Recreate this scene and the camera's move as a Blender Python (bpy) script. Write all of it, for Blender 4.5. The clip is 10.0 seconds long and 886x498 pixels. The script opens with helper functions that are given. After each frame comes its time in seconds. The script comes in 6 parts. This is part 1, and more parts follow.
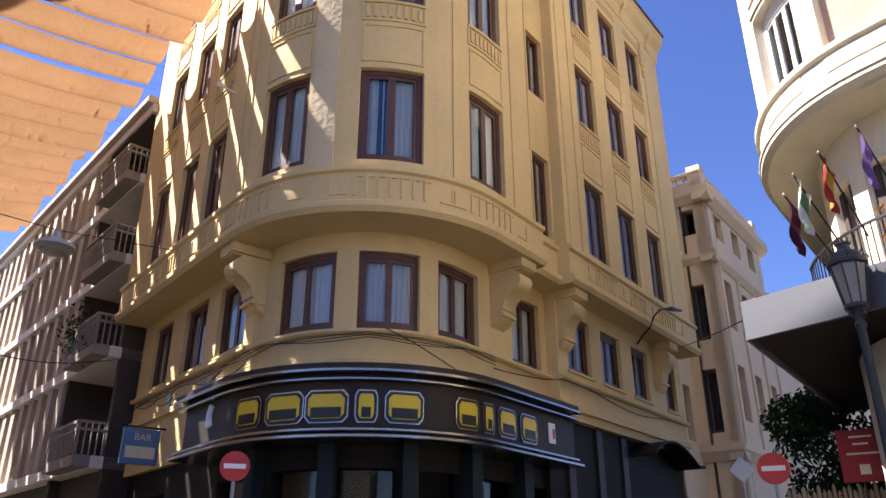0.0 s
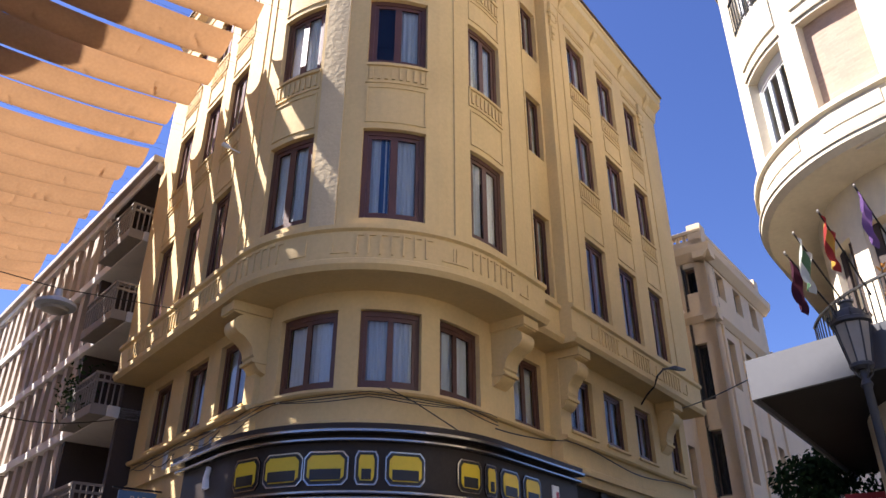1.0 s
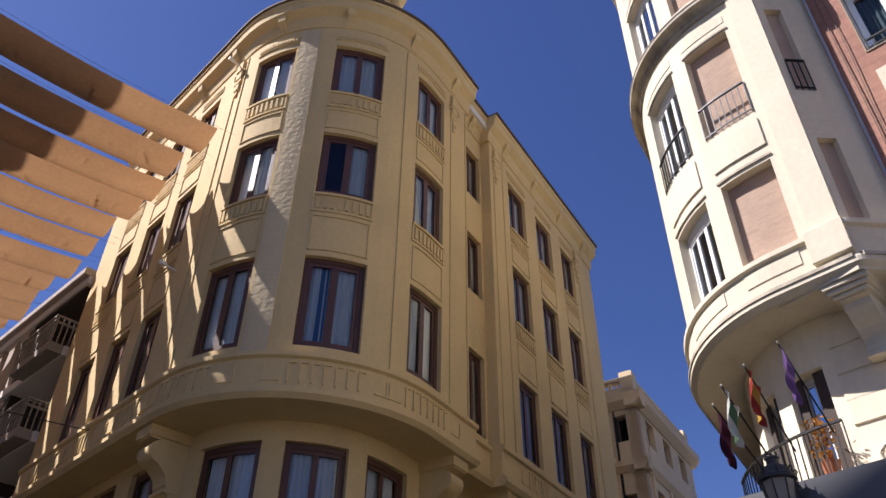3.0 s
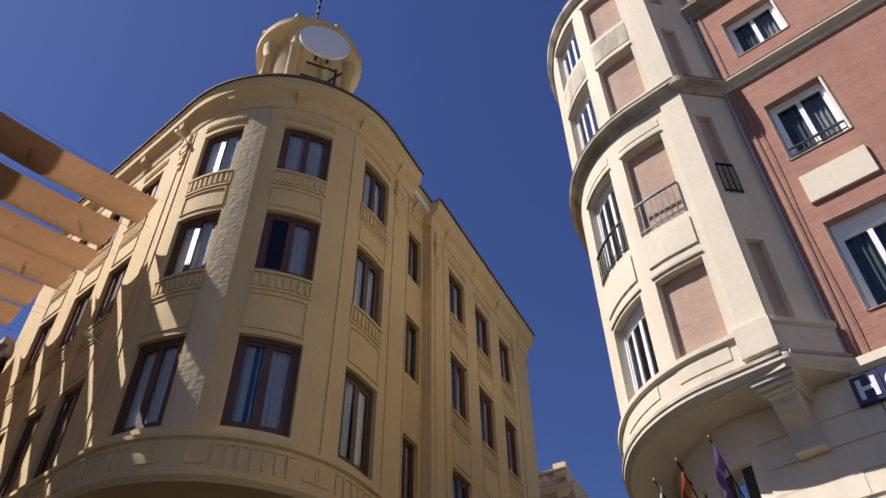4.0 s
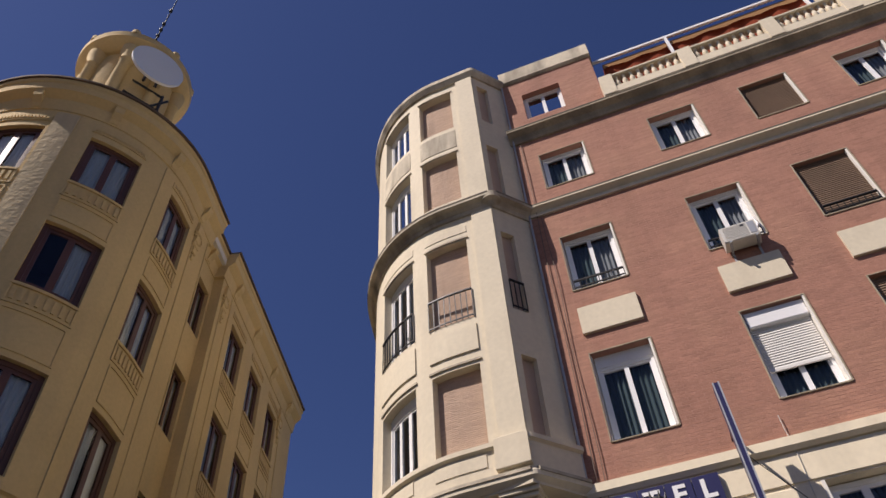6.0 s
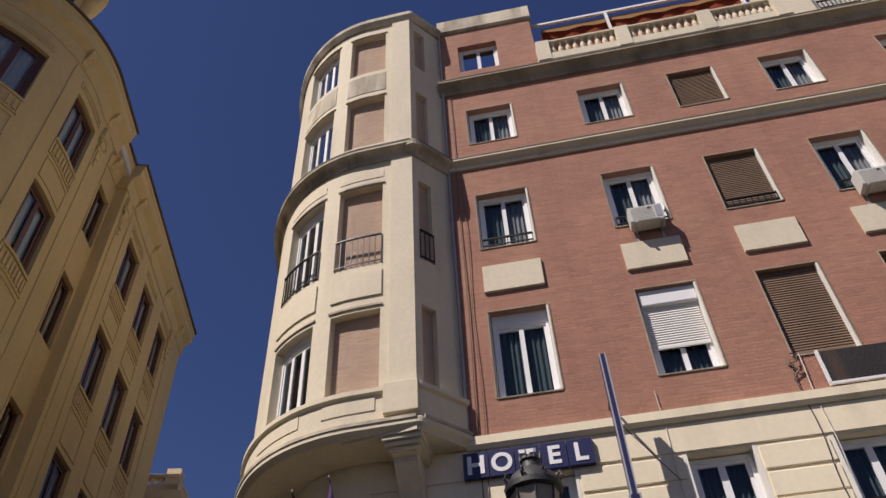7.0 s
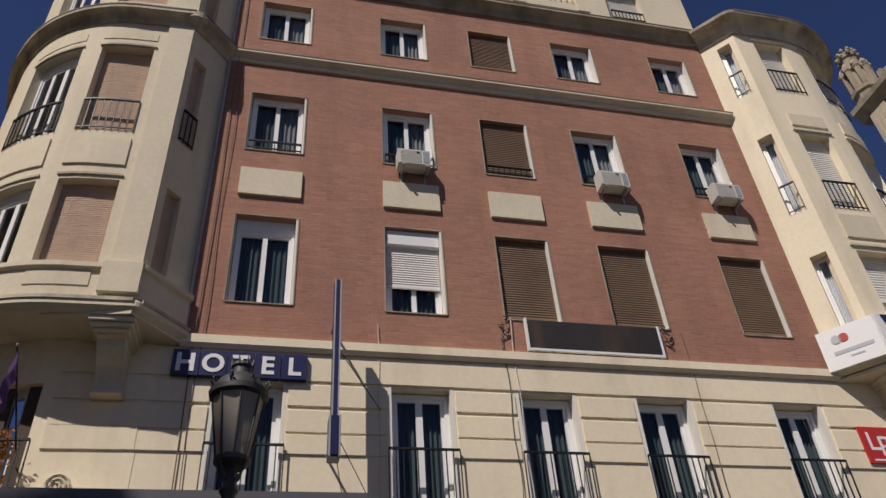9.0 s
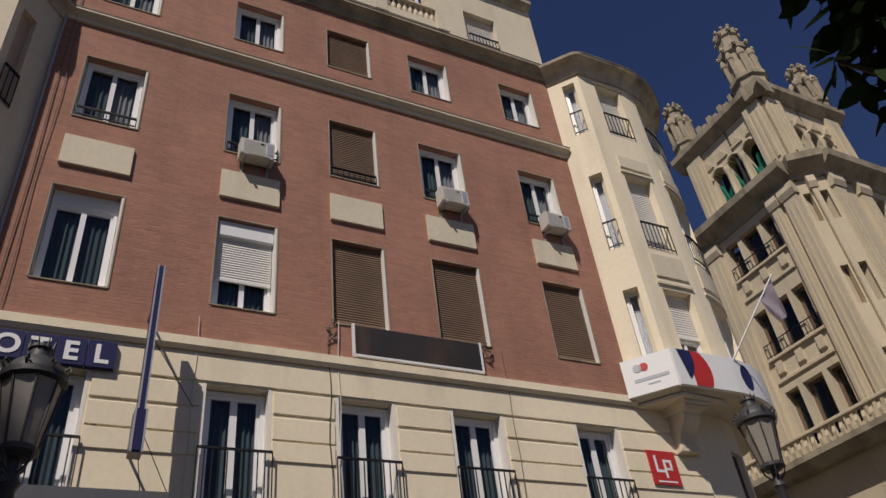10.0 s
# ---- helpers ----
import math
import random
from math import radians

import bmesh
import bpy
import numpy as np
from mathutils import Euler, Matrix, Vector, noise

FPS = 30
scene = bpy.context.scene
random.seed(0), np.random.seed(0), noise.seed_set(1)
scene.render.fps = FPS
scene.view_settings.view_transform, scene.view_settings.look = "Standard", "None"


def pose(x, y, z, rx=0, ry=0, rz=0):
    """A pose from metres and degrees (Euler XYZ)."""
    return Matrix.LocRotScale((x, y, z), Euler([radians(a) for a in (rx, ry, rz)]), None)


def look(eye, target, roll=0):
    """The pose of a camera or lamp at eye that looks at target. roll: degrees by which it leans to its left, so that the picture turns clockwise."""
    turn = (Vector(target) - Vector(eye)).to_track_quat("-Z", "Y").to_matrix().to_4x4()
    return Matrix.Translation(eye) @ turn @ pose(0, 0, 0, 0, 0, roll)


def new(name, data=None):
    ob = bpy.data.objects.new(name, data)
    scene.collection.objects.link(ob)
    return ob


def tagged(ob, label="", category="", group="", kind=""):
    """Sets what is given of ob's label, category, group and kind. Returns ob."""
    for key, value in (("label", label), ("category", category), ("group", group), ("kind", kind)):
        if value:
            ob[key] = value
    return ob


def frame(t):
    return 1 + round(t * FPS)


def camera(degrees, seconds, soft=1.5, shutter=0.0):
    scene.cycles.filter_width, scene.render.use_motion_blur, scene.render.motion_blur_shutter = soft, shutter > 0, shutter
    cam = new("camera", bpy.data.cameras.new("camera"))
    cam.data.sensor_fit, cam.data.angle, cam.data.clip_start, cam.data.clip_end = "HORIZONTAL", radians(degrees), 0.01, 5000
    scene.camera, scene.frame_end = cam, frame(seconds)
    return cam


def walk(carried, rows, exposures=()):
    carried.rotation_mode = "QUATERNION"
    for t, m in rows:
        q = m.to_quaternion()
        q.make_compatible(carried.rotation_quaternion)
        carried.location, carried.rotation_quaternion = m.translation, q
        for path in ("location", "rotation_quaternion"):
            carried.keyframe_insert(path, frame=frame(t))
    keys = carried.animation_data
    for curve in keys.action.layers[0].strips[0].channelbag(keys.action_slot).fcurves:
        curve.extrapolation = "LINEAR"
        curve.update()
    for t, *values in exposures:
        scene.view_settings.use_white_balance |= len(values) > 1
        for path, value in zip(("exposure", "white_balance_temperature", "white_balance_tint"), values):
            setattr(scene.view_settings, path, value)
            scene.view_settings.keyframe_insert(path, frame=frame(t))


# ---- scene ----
cam = camera(60.3, 10.0)
walk(cam, [
    (0.0, pose(0, 0, 1.6, 113.36, 0.05, 0.28)),
    (0.5, pose(0, 0, 1.6, 115.35, 0.53, 0.85)),
    (1.0, pose(0, 0, 1.6, 117.74, -0.01, 0.38)),
    (1.5, pose(0, 0, 1.6, 120.06, -0.88, -1.37)),
    (2.0, pose(0, 0, 1.6, 122.41, -0.70, -2.54)),
    (3.5, pose(0, 0, 1.6, 130.82, -0.28, -7.66)),
    (4.0, pose(0, 0, 1.6, 134.06, 0.56, -10.46)),
    (4.5, pose(0, 0, 1.6, 137.37, 1.87, -14.60)),
    (5.0, pose(0, 0, 1.6, 139.70, 2.90, -19.90)),
    (5.5, pose(0, 0, 1.6, 139.99, 3.05, -24.75)),
    (6.8, pose(0, 0, 1.6, 136.14, 2.42, -38.28)),
    (7.0, pose(0, 0, 1.6, 134.85, 2.40, -40.08)),
    (7.5, pose(0, 0, 1.6, 132.10, 2.13, -44.25)),
    (8.0, pose(0, 0, 1.6, 129.55, 1.69, -49.32)),
    (8.5, pose(0, 0, 1.6, 127.90, 2.16, -56.61)),
    (9.0, pose(0, 0, 1.6, 127.66, 3.58, -63.27)),
    (9.5, pose(0, 0, 1.6, 127.90, 5.26, -69.53)),
    (10.0, pose(0, 0, 1.6, 126.95, 6.06, -76.82)),
], exposures=[(0, 2.08, 6100, 18), (1, 1.94, 6100, 18), (2, 1.56, 6000, 19), (3.5, 0.82, 5950, 18), (4.5, 0.58, 6250, 18), (5.5, 0.4, 6500, 19), (8, -0.02, 6400, 16), (10, -0.35, 6500, 15)])

# ---- world and sun ----
SUN_AZ, SUN_EL = -84.0, 52.0


def compass(az):
    """Unit vector of a plan direction, degrees clockwise from +y."""
    return Vector((math.sin(radians(az)), math.cos(radians(az))))


world = bpy.data.worlds.new("sky")
scene.world = world
world.use_nodes = True
wn = world.node_tree
sky = wn.nodes.new("ShaderNodeTexSky")
sky.sky_type, sky.sun_disc = "NISHITA", False
sky.sun_elevation, sky.sun_rotation = radians(SUN_EL), radians(SUN_AZ % 360)
sky.air_density, sky.dust_density, sky.ozone_density = 1.0, 0.4, 6.0
deep = wn.nodes.new("ShaderNodeHueSaturation")
deep.inputs["Saturation"].default_value, deep.inputs["Hue"].default_value = 1.08, 0.515
wn.links.new(sky.outputs[0], deep.inputs["Color"])
wn.links.new(deep.outputs[0], wn.nodes["Background"].inputs[0])
wn.nodes["Background"].inputs[1].default_value = 0.05
sun = new("sun", bpy.data.lights.new("sun", "SUN"))
sun.data.energy, sun.data.angle, sun.data.color = 4.6, radians(0.5), (1.0, 0.93, 0.82)
sd = compass(SUN_AZ) * math.cos(radians(SUN_EL))
sun.matrix_world = look((sd.x * 100, sd.y * 100, math.sin(radians(SUN_EL)) * 100), (0, 0, 0))

# ---- materials ----


def surface(name, col, rough=0.8, var=0.12, scale=3.0, bump=0.15, fine=60.0, metal=0.0, stain=0.0, stain_col=None, spec=0.5, per_piece=0.0, bloom=0.0, bloom_col=None, spread=0.0):
    """A painted, mineral or metal surface with mottling at two scales, optional streaked stains and a fine relief."""
    m = bpy.data.materials.new(name)
    m.use_nodes = True
    t = m.node_tree
    b = t.nodes["Principled BSDF"]
    b.inputs["Roughness"].default_value, b.inputs["Metallic"].default_value = rough, metal
    b.inputs["Specular IOR Level"].default_value = spec
    co = t.nodes.new("ShaderNodeNewGeometry")

    def noise_at(sc, detail=5.0, stretch=(1, 1, 1)):
        mp = t.nodes.new("ShaderNodeMapping")
        mp.inputs["Scale"].default_value = stretch
        n = t.nodes.new("ShaderNodeTexNoise")
        n.inputs["Scale"].default_value, n.inputs["Detail"].default_value = sc, detail
        t.links.new(co.outputs["Position"], mp.inputs[0])
        t.links.new(mp.outputs[0], n.inputs["Vector"])
        return n.outputs["Fac"]

    def mix(a, bb, fac, mode="MIX"):
        x = t.nodes.new("ShaderNodeMix")
        x.data_type, x.blend_type = "RGBA", mode
        for k, v in ((6, a), (7, bb), (0, fac)):
            if isinstance(v, (tuple, float, int)):
                x.inputs[k].default_value = (*v, 1) if isinstance(v, tuple) else v
            else:
                t.links.new(v, x.inputs[k])
        return x.outputs[2]

    def remap(v, lo, hi):
        r = t.nodes.new("ShaderNodeMapRange")
        r.inputs[1].default_value, r.inputs[2].default_value = lo, hi
        t.links.new(v, r.inputs[0])
        return r.outputs[0]

    lo, hi = tuple(c * (1 - var) for c in col), tuple(min(1, c * (1 + var)) for c in col)
    c = mix(lo, hi, remap(noise_at(scale * 0.25), 0.3, 0.7))
    c = mix(c, mix(lo, hi, remap(noise_at(scale * 6), 0.3, 0.7)), 0.4)
    if stain:
        sc = stain_col or tuple(x * 0.45 for x in col)
        f = remap(noise_at(1.3, 6.0, (1.6, 1.6, 0.28)), 0.52 - spread, 0.78 - spread)
        k = t.nodes.new("ShaderNodeMath")
        k.operation = "MULTIPLY"
        k.inputs[1].default_value = stain
        t.links.new(f, k.inputs[0])
        c = mix(c, sc, k.outputs[0])
    if bloom:
        f = remap(noise_at(0.9, 8.0, (1.0, 1.0, 0.7)), 0.5 - 0.5 * spread, 0.72 - 0.5 * spread)
        k = t.nodes.new("ShaderNodeMath")
        k.operation = "MULTIPLY"
        k.inputs[1].default_value = bloom
        t.links.new(f, k.inputs[0])
        c = mix(c, bloom_col, k.outputs[0])
    if per_piece:
        oi = t.nodes.new("ShaderNodeObjectInfo")
        add = t.nodes.new("ShaderNodeMath")
        t.links.new(oi.outputs["Random"], add.inputs[0])
        t.links.new(co.outputs["Random Per Island"], add.inputs[1])
        fr = t.nodes.new("ShaderNodeMath")
        fr.operation = "FRACT"
        t.links.new(add.outputs[0], fr.inputs[0])
        hv = t.nodes.new("ShaderNodeHueSaturation")
        t.links.new(c, hv.inputs["Color"])
        rr = t.nodes.new("ShaderNodeMapRange")
        rr.inputs[3].default_value, rr.inputs[4].default_value = 1 - per_piece, 1 + per_piece
        t.links.new(fr.outputs[0], rr.inputs[0])
        t.links.new(rr.outputs[0], hv.inputs["Value"])
        c = hv.outputs[0]
    t.links.new(c, b.inputs["Base Color"])
    if bump:
        bp = t.nodes.new("ShaderNodeBump")
        bp.inputs["Strength"].default_value, bp.inputs["Distance"].default_value = bump, 0.02
        t.links.new(noise_at(fine, 4.0), bp.inputs["Height"])
        t.links.new(bp.outputs[0], b.inputs["Normal"])
    return m


def glass_pane(name, tint=(0.85, 0.9, 0.92)):
    """Clear window glass: Fresnel gloss over a see-through pane."""
    m = bpy.data.materials.new(name)
    m.use_nodes = True
    t = m.node_tree
    t.nodes.remove(t.nodes["Principled BSDF"])
    g, tr, mx, fr = (t.nodes.new("ShaderNode" + k) for k in ("BsdfGlossy", "BsdfTransparent", "MixShader", "Fresnel"))
    g.inputs["Roughness"].default_value = 0.01
    fr.inputs["IOR"].default_value = 1.58
    tr.inputs[0].default_value = (*tint, 1)
    t.links.new(fr.outputs[0], mx.inputs[0])
    t.links.new(tr.outputs[0], mx.inputs[1])
    t.links.new(g.outputs[0], mx.inputs[2])
    t.links.new(mx.outputs[0], t.nodes["Material Output"].inputs[0])
    return m


def milky_glass(name, col):
    """Dusty lantern glass that lets half of the view through."""
    m = surface(name, col, 0.3, 0.1, 4.0, 0.03)
    t = m.node_tree
    tr, mx = t.nodes.new("ShaderNodeBsdfTransparent"), t.nodes.new("ShaderNodeMixShader")
    tr.inputs[0].default_value = (0.72, 0.66, 0.58, 1)
    mx.inputs[0].default_value = 0.35
    t.links.new(t.nodes["Principled BSDF"].outputs[0], mx.inputs[1])
    t.links.new(tr.outputs[0], mx.inputs[2])
    t.links.new(mx.outputs[0], t.nodes["Material Output"].inputs[0])
    return m


def cloth(name, col, glow=0.5, var=0.1):
    """Thin fabric that lets part of the light through."""
    m = surface(name, col, 0.9, var, 2.0, 0.2, 40.0, spec=0.1)
    t = m.node_tree
    b = t.nodes["Principled BSDF"]
    tl, mx = t.nodes.new("ShaderNodeBsdfTranslucent"), t.nodes.new("ShaderNodeMixShader")
    t.links.new(b.inputs["Base Color"].links[0].from_socket, tl.inputs[0])
    mx.inputs[0].default_value = glow
    t.links.new(b.outputs[0], mx.inputs[1])
    t.links.new(tl.outputs[0], mx.inputs[2])
    t.links.new(mx.outputs[0], t.nodes["Material Output"].inputs[0])
    return m


YELLOW = surface("ochre_plaster", (0.635, 0.47, 0.222), 0.85, 0.11, 2.0, 0.35, 45.0, stain=0.28, stain_col=(0.42, 0.32, 0.19))
ROUGH = surface("rough_plaster", (0.60, 0.48, 0.29), 0.9, 0.12, 4.0, 0.9, 9.0, stain=0.3)
CREAM = surface("cream_render", (0.67, 0.595, 0.45), 0.85, 0.11, 2.0, 0.14, 60.0, stain=0.42, stain_col=(0.42, 0.36, 0.27))
WORN = surface("weathered_render", (0.62, 0.55, 0.42), 0.9, 0.16, 3.0, 0.4, 30.0, stain=0.85, stain_col=(0.20, 0.17, 0.13), bloom=0.6, bloom_col=(0.22, 0.185, 0.14), spread=0.1)
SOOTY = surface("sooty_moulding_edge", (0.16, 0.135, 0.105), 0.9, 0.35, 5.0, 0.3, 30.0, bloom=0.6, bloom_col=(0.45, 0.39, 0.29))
# stained old stone; its dark base also carries the shade of cornice undersides
GRIMY_SHADED = surface("grimy_old_stone", (0.37, 0.315, 0.225), 0.95, 0.25, 3.0, 0.6, 12.0, stain=0.7, stain_col=(0.12, 0.10, 0.075), bloom=0.5, bloom_col=(0.17, 0.145, 0.105), spread=0.06)
STONE = surface("stone_render", (0.82, 0.725, 0.54), 0.85, 0.09, 2.0, 0.12, 60.0, stain=0.3)
OCHRE2 = surface("pale_ochre_render", (0.80, 0.62, 0.40), 0.85, 0.06, 2.0, 0.2, 40.0, stain=0.15)
BRICK = surface("red_brick", (0.36, 0.178, 0.125), 0.9, 0.2, 2.2, 0.3, 80.0, stain=0.5, stain_col=(0.23, 0.11, 0.075), per_piece=0.1, bloom=0.45, bloom_col=(0.47, 0.265, 0.17), spread=0.04)
MORTAR = surface("brick_mortar", (0.385, 0.2, 0.145), 0.95, 0.15, 8.0, 0.3, 90.0)
PALE_BRICK = surface("pale_brick", (0.52, 0.375, 0.28), 0.9, 0.12, 4.0, 0.3, 80.0, stain=0.4, per_piece=0.07)
PALE_MORTAR = surface("pale_mortar", (0.51, 0.368, 0.275), 0.95, 0.12, 8.0, 0.3, 90.0)
ROOF_TILE = surface("dark_roof_tile", (0.13, 0.09, 0.065), 0.85, 0.3, 8.0, 0.4, 30.0)
WOOD = surface("brown_window_paint", (0.10, 0.042, 0.027), 0.45, 0.25, 8.0, 0.1, 60.0)
PVC = surface("white_frame_paint", (0.80, 0.80, 0.80), 0.4, 0.03, 3.0, 0.02)
OLD_WHITE = surface("yellowed_white_paint", (0.60, 0.58, 0.53), 0.5, 0.08, 4.0, 0.05, stain=0.3)
REVEAL = surface("white_reveal", (0.76, 0.73, 0.67), 0.8, 0.05, 3.0, 0.1)
GLASS = glass_pane("window_glass")
CURTAIN = cloth("white_curtain", (0.88, 0.88, 0.90), 0.15, 0.04)
LILAC = cloth("pale_lilac_cloth", (0.34, 0.30, 0.36), 0.35)
BLUE_CURTAIN = cloth("blue_curtain", (0.10, 0.20, 0.42), 0.3)
SHEER = cloth("grey_sheer_curtain", (0.33, 0.34, 0.36), 0.3)
GREEN_CURTAIN = cloth("green_curtain", (0.085, 0.12, 0.13), 0.3)
# near-black colour stands for the unlit depth behind windows
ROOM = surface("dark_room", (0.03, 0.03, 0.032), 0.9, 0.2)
IRON = surface("black_iron", (0.018, 0.018, 0.02), 0.5, 0.2, 9.0, 0.1, metal=0.4)
BLIND = surface("brown_blind", (0.176, 0.114, 0.073), 0.6, 0.2, 7.0, 0.1)
PALE_BLIND = surface("white_blind", (0.72, 0.70, 0.66), 0.5, 0.04, 6.0, 0.05)
ASPHALT = surface("street_paving", (0.068, 0.061, 0.05), 0.9, 0.2, 4.0, 0.4, 80.0)
PAVING = surface("paving", (0.30, 0.27, 0.24), 0.85, 0.15, 3.0, 0.2)
CANVAS = cloth("orange_canvas", (0.39, 0.22, 0.106), 0.28, 0.16)
OLD = surface("old_cream_stone", (0.56, 0.48, 0.34), 0.9, 0.1, 2.0, 0.3, 30.0, stain=0.4, stain_col=(0.25, 0.21, 0.15))
PLAIN = surface("plain_facade", (0.62, 0.55, 0.44), 0.9, 0.08, 1.0, 0.2)
CONCRETE = surface("white_concrete", (0.70, 0.66, 0.60), 0.8, 0.07, 2.0, 0.2, stain=0.2)
FIN = surface("grey_beige_fins", (0.42, 0.35, 0.285), 0.85, 0.1, 2.0, 0.2, stain=0.3)
BROWN_WALL = surface("brown_tiles", (0.17, 0.115, 0.085), 0.6, 0.2, 4.0, 0.2)
SHOP_DARK = surface("dark_shop_metal", (0.036, 0.028, 0.023), 0.5, 0.25, 3.0, 0.05, spec=0.22)
CHROME = surface("chrome_strip", (0.34, 0.32, 0.31), 0.25, 0.05, 3.0, 0.0, metal=1.0)
TEAL = surface("teal_column", (0.012, 0.02, 0.025), 0.6, 0.2, spec=0.25)
YELLOW_SIGN = surface("yellow_letters", (0.70, 0.50, 0.02), 0.4, 0.08)
BLACK = surface("black_paint", (0.012, 0.012, 0.013), 0.4, 0.2)
SOOT = surface("scorched_sign_board", (0.022, 0.018, 0.017), 0.6, 0.4, 4.0, 0.3, 30.0, stain=0.7, stain_col=(0.09, 0.05, 0.03))
WHITE = surface("white_paint", (0.80, 0.80, 0.80), 0.45, 0.04)
GREY = surface("grey_metal", (0.38, 0.40, 0.43), 0.45, 0.08, 3.0, 0.05, metal=0.3)
DARKGREY = surface("grey_cladding", (0.105, 0.107, 0.115), 0.5, 0.08, 2.0, 0.05, metal=0.2, stain=0.2)
NAVY = surface("navy_enamel", (0.022, 0.022, 0.085), 0.35, 0.1, 3.0, 0.02)
# red banner cloth with the canopy's shade mixed into its colour
SHADED_RED = surface("crimson_banner_cloth", (0.24, 0.022, 0.03), 0.8, 0.1)
RED = surface("red_enamel", (0.50, 0.035, 0.03), 0.4, 0.08)
BLUE_SIGN = surface("blue_enamel", (0.07, 0.17, 0.32), 0.4, 0.08)
LANTERN_GLASS = milky_glass("milky_lantern_glass", (0.46, 0.42, 0.36))
TERRACOTTA = surface("terracotta", (0.36, 0.13, 0.06), 0.9, 0.15)
REDCLOTH = cloth("rust_canvas", (0.30, 0.07, 0.035), 0.3, 0.12)
LEAF = cloth("leaf_green", (0.022, 0.042, 0.014), 0.2, 0.3)
# brown paint of shutters and street front; on the loggia it paints deep shade
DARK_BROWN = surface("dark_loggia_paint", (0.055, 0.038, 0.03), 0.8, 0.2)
SHOP_BROWN = surface("dark_brown_cladding", (0.016, 0.012, 0.01), 0.7, 0.3, 3.0, 0.05, spec=0.2)
LAMP_IRON = surface("weathered_lamp_iron", (0.05, 0.05, 0.052), 0.55, 0.25, 9.0, 0.15, metal=0.2)
# dull concrete, darkened further to hold the shade on the balconies
DULL_SHADED_CONCRETE = surface("dull_concrete", (0.27, 0.235, 0.20), 0.85, 0.1, 2.0, 0.2, stain=0.3)
WOODEN = surface("weathered_pale_wood", (0.36, 0.28, 0.19), 0.85, 0.25, 8.0, 0.3)
BARK = surface("bark", (0.10, 0.075, 0.05), 0.95, 0.3, 8.0, 0.6)

# ---- mesh tools ----


class Track:
    """A line in plan made of straights and arcs; at(u, d) lies u metres along it and d metres outward, to the right."""

    def __init__(self, p, az, segs):
        self.segs, u, p = [], 0.0, Vector(p)
        for s in segs:
            if s[0] == "L":
                self.segs.append((u, s[1], None, p.copy(), az))
                p, u = p + compass(az) * s[1], u + s[1]
            else:
                r, turn = s[1], s[2]
                c = p + compass(az - 90) * r
                length = r * radians(turn)
                self.segs.append((u, length, r, c, az))
                az -= turn
                p, u = c + compass(az + 90) * r, u + length
        self.total, self.end, self.curved = u, p, any(s[2] for s in self.segs)

    def at(self, u, d=0.0):
        for s in self.segs:
            if u <= s[0] + s[1] or s is self.segs[-1]:
                if s[2] is None:
                    return s[3] + compass(s[4]) * (u - s[0]) + compass(s[4] + 90) * d
                return s[3] + compass(s[4] - math.degrees((u - s[0]) / s[2]) + 90) * (s[2] + d)

    def heading(self, u):
        a, b = self.at(u - 0.01), self.at(u + 0.01)
        return math.degrees(math.atan2(b.x - a.x, b.y - a.y))

    def p3(self, u, d, z):
        v = self.at(u, d)
        return (v.x, v.y, z)

    def stops(self, u0, u1, step=0.22):
        if not self.curved:
            return [u0, u1]
        n = max(1, math.ceil((u1 - u0) / step))
        return [u0 + (u1 - u0) * i / n for i in range(n + 1)]


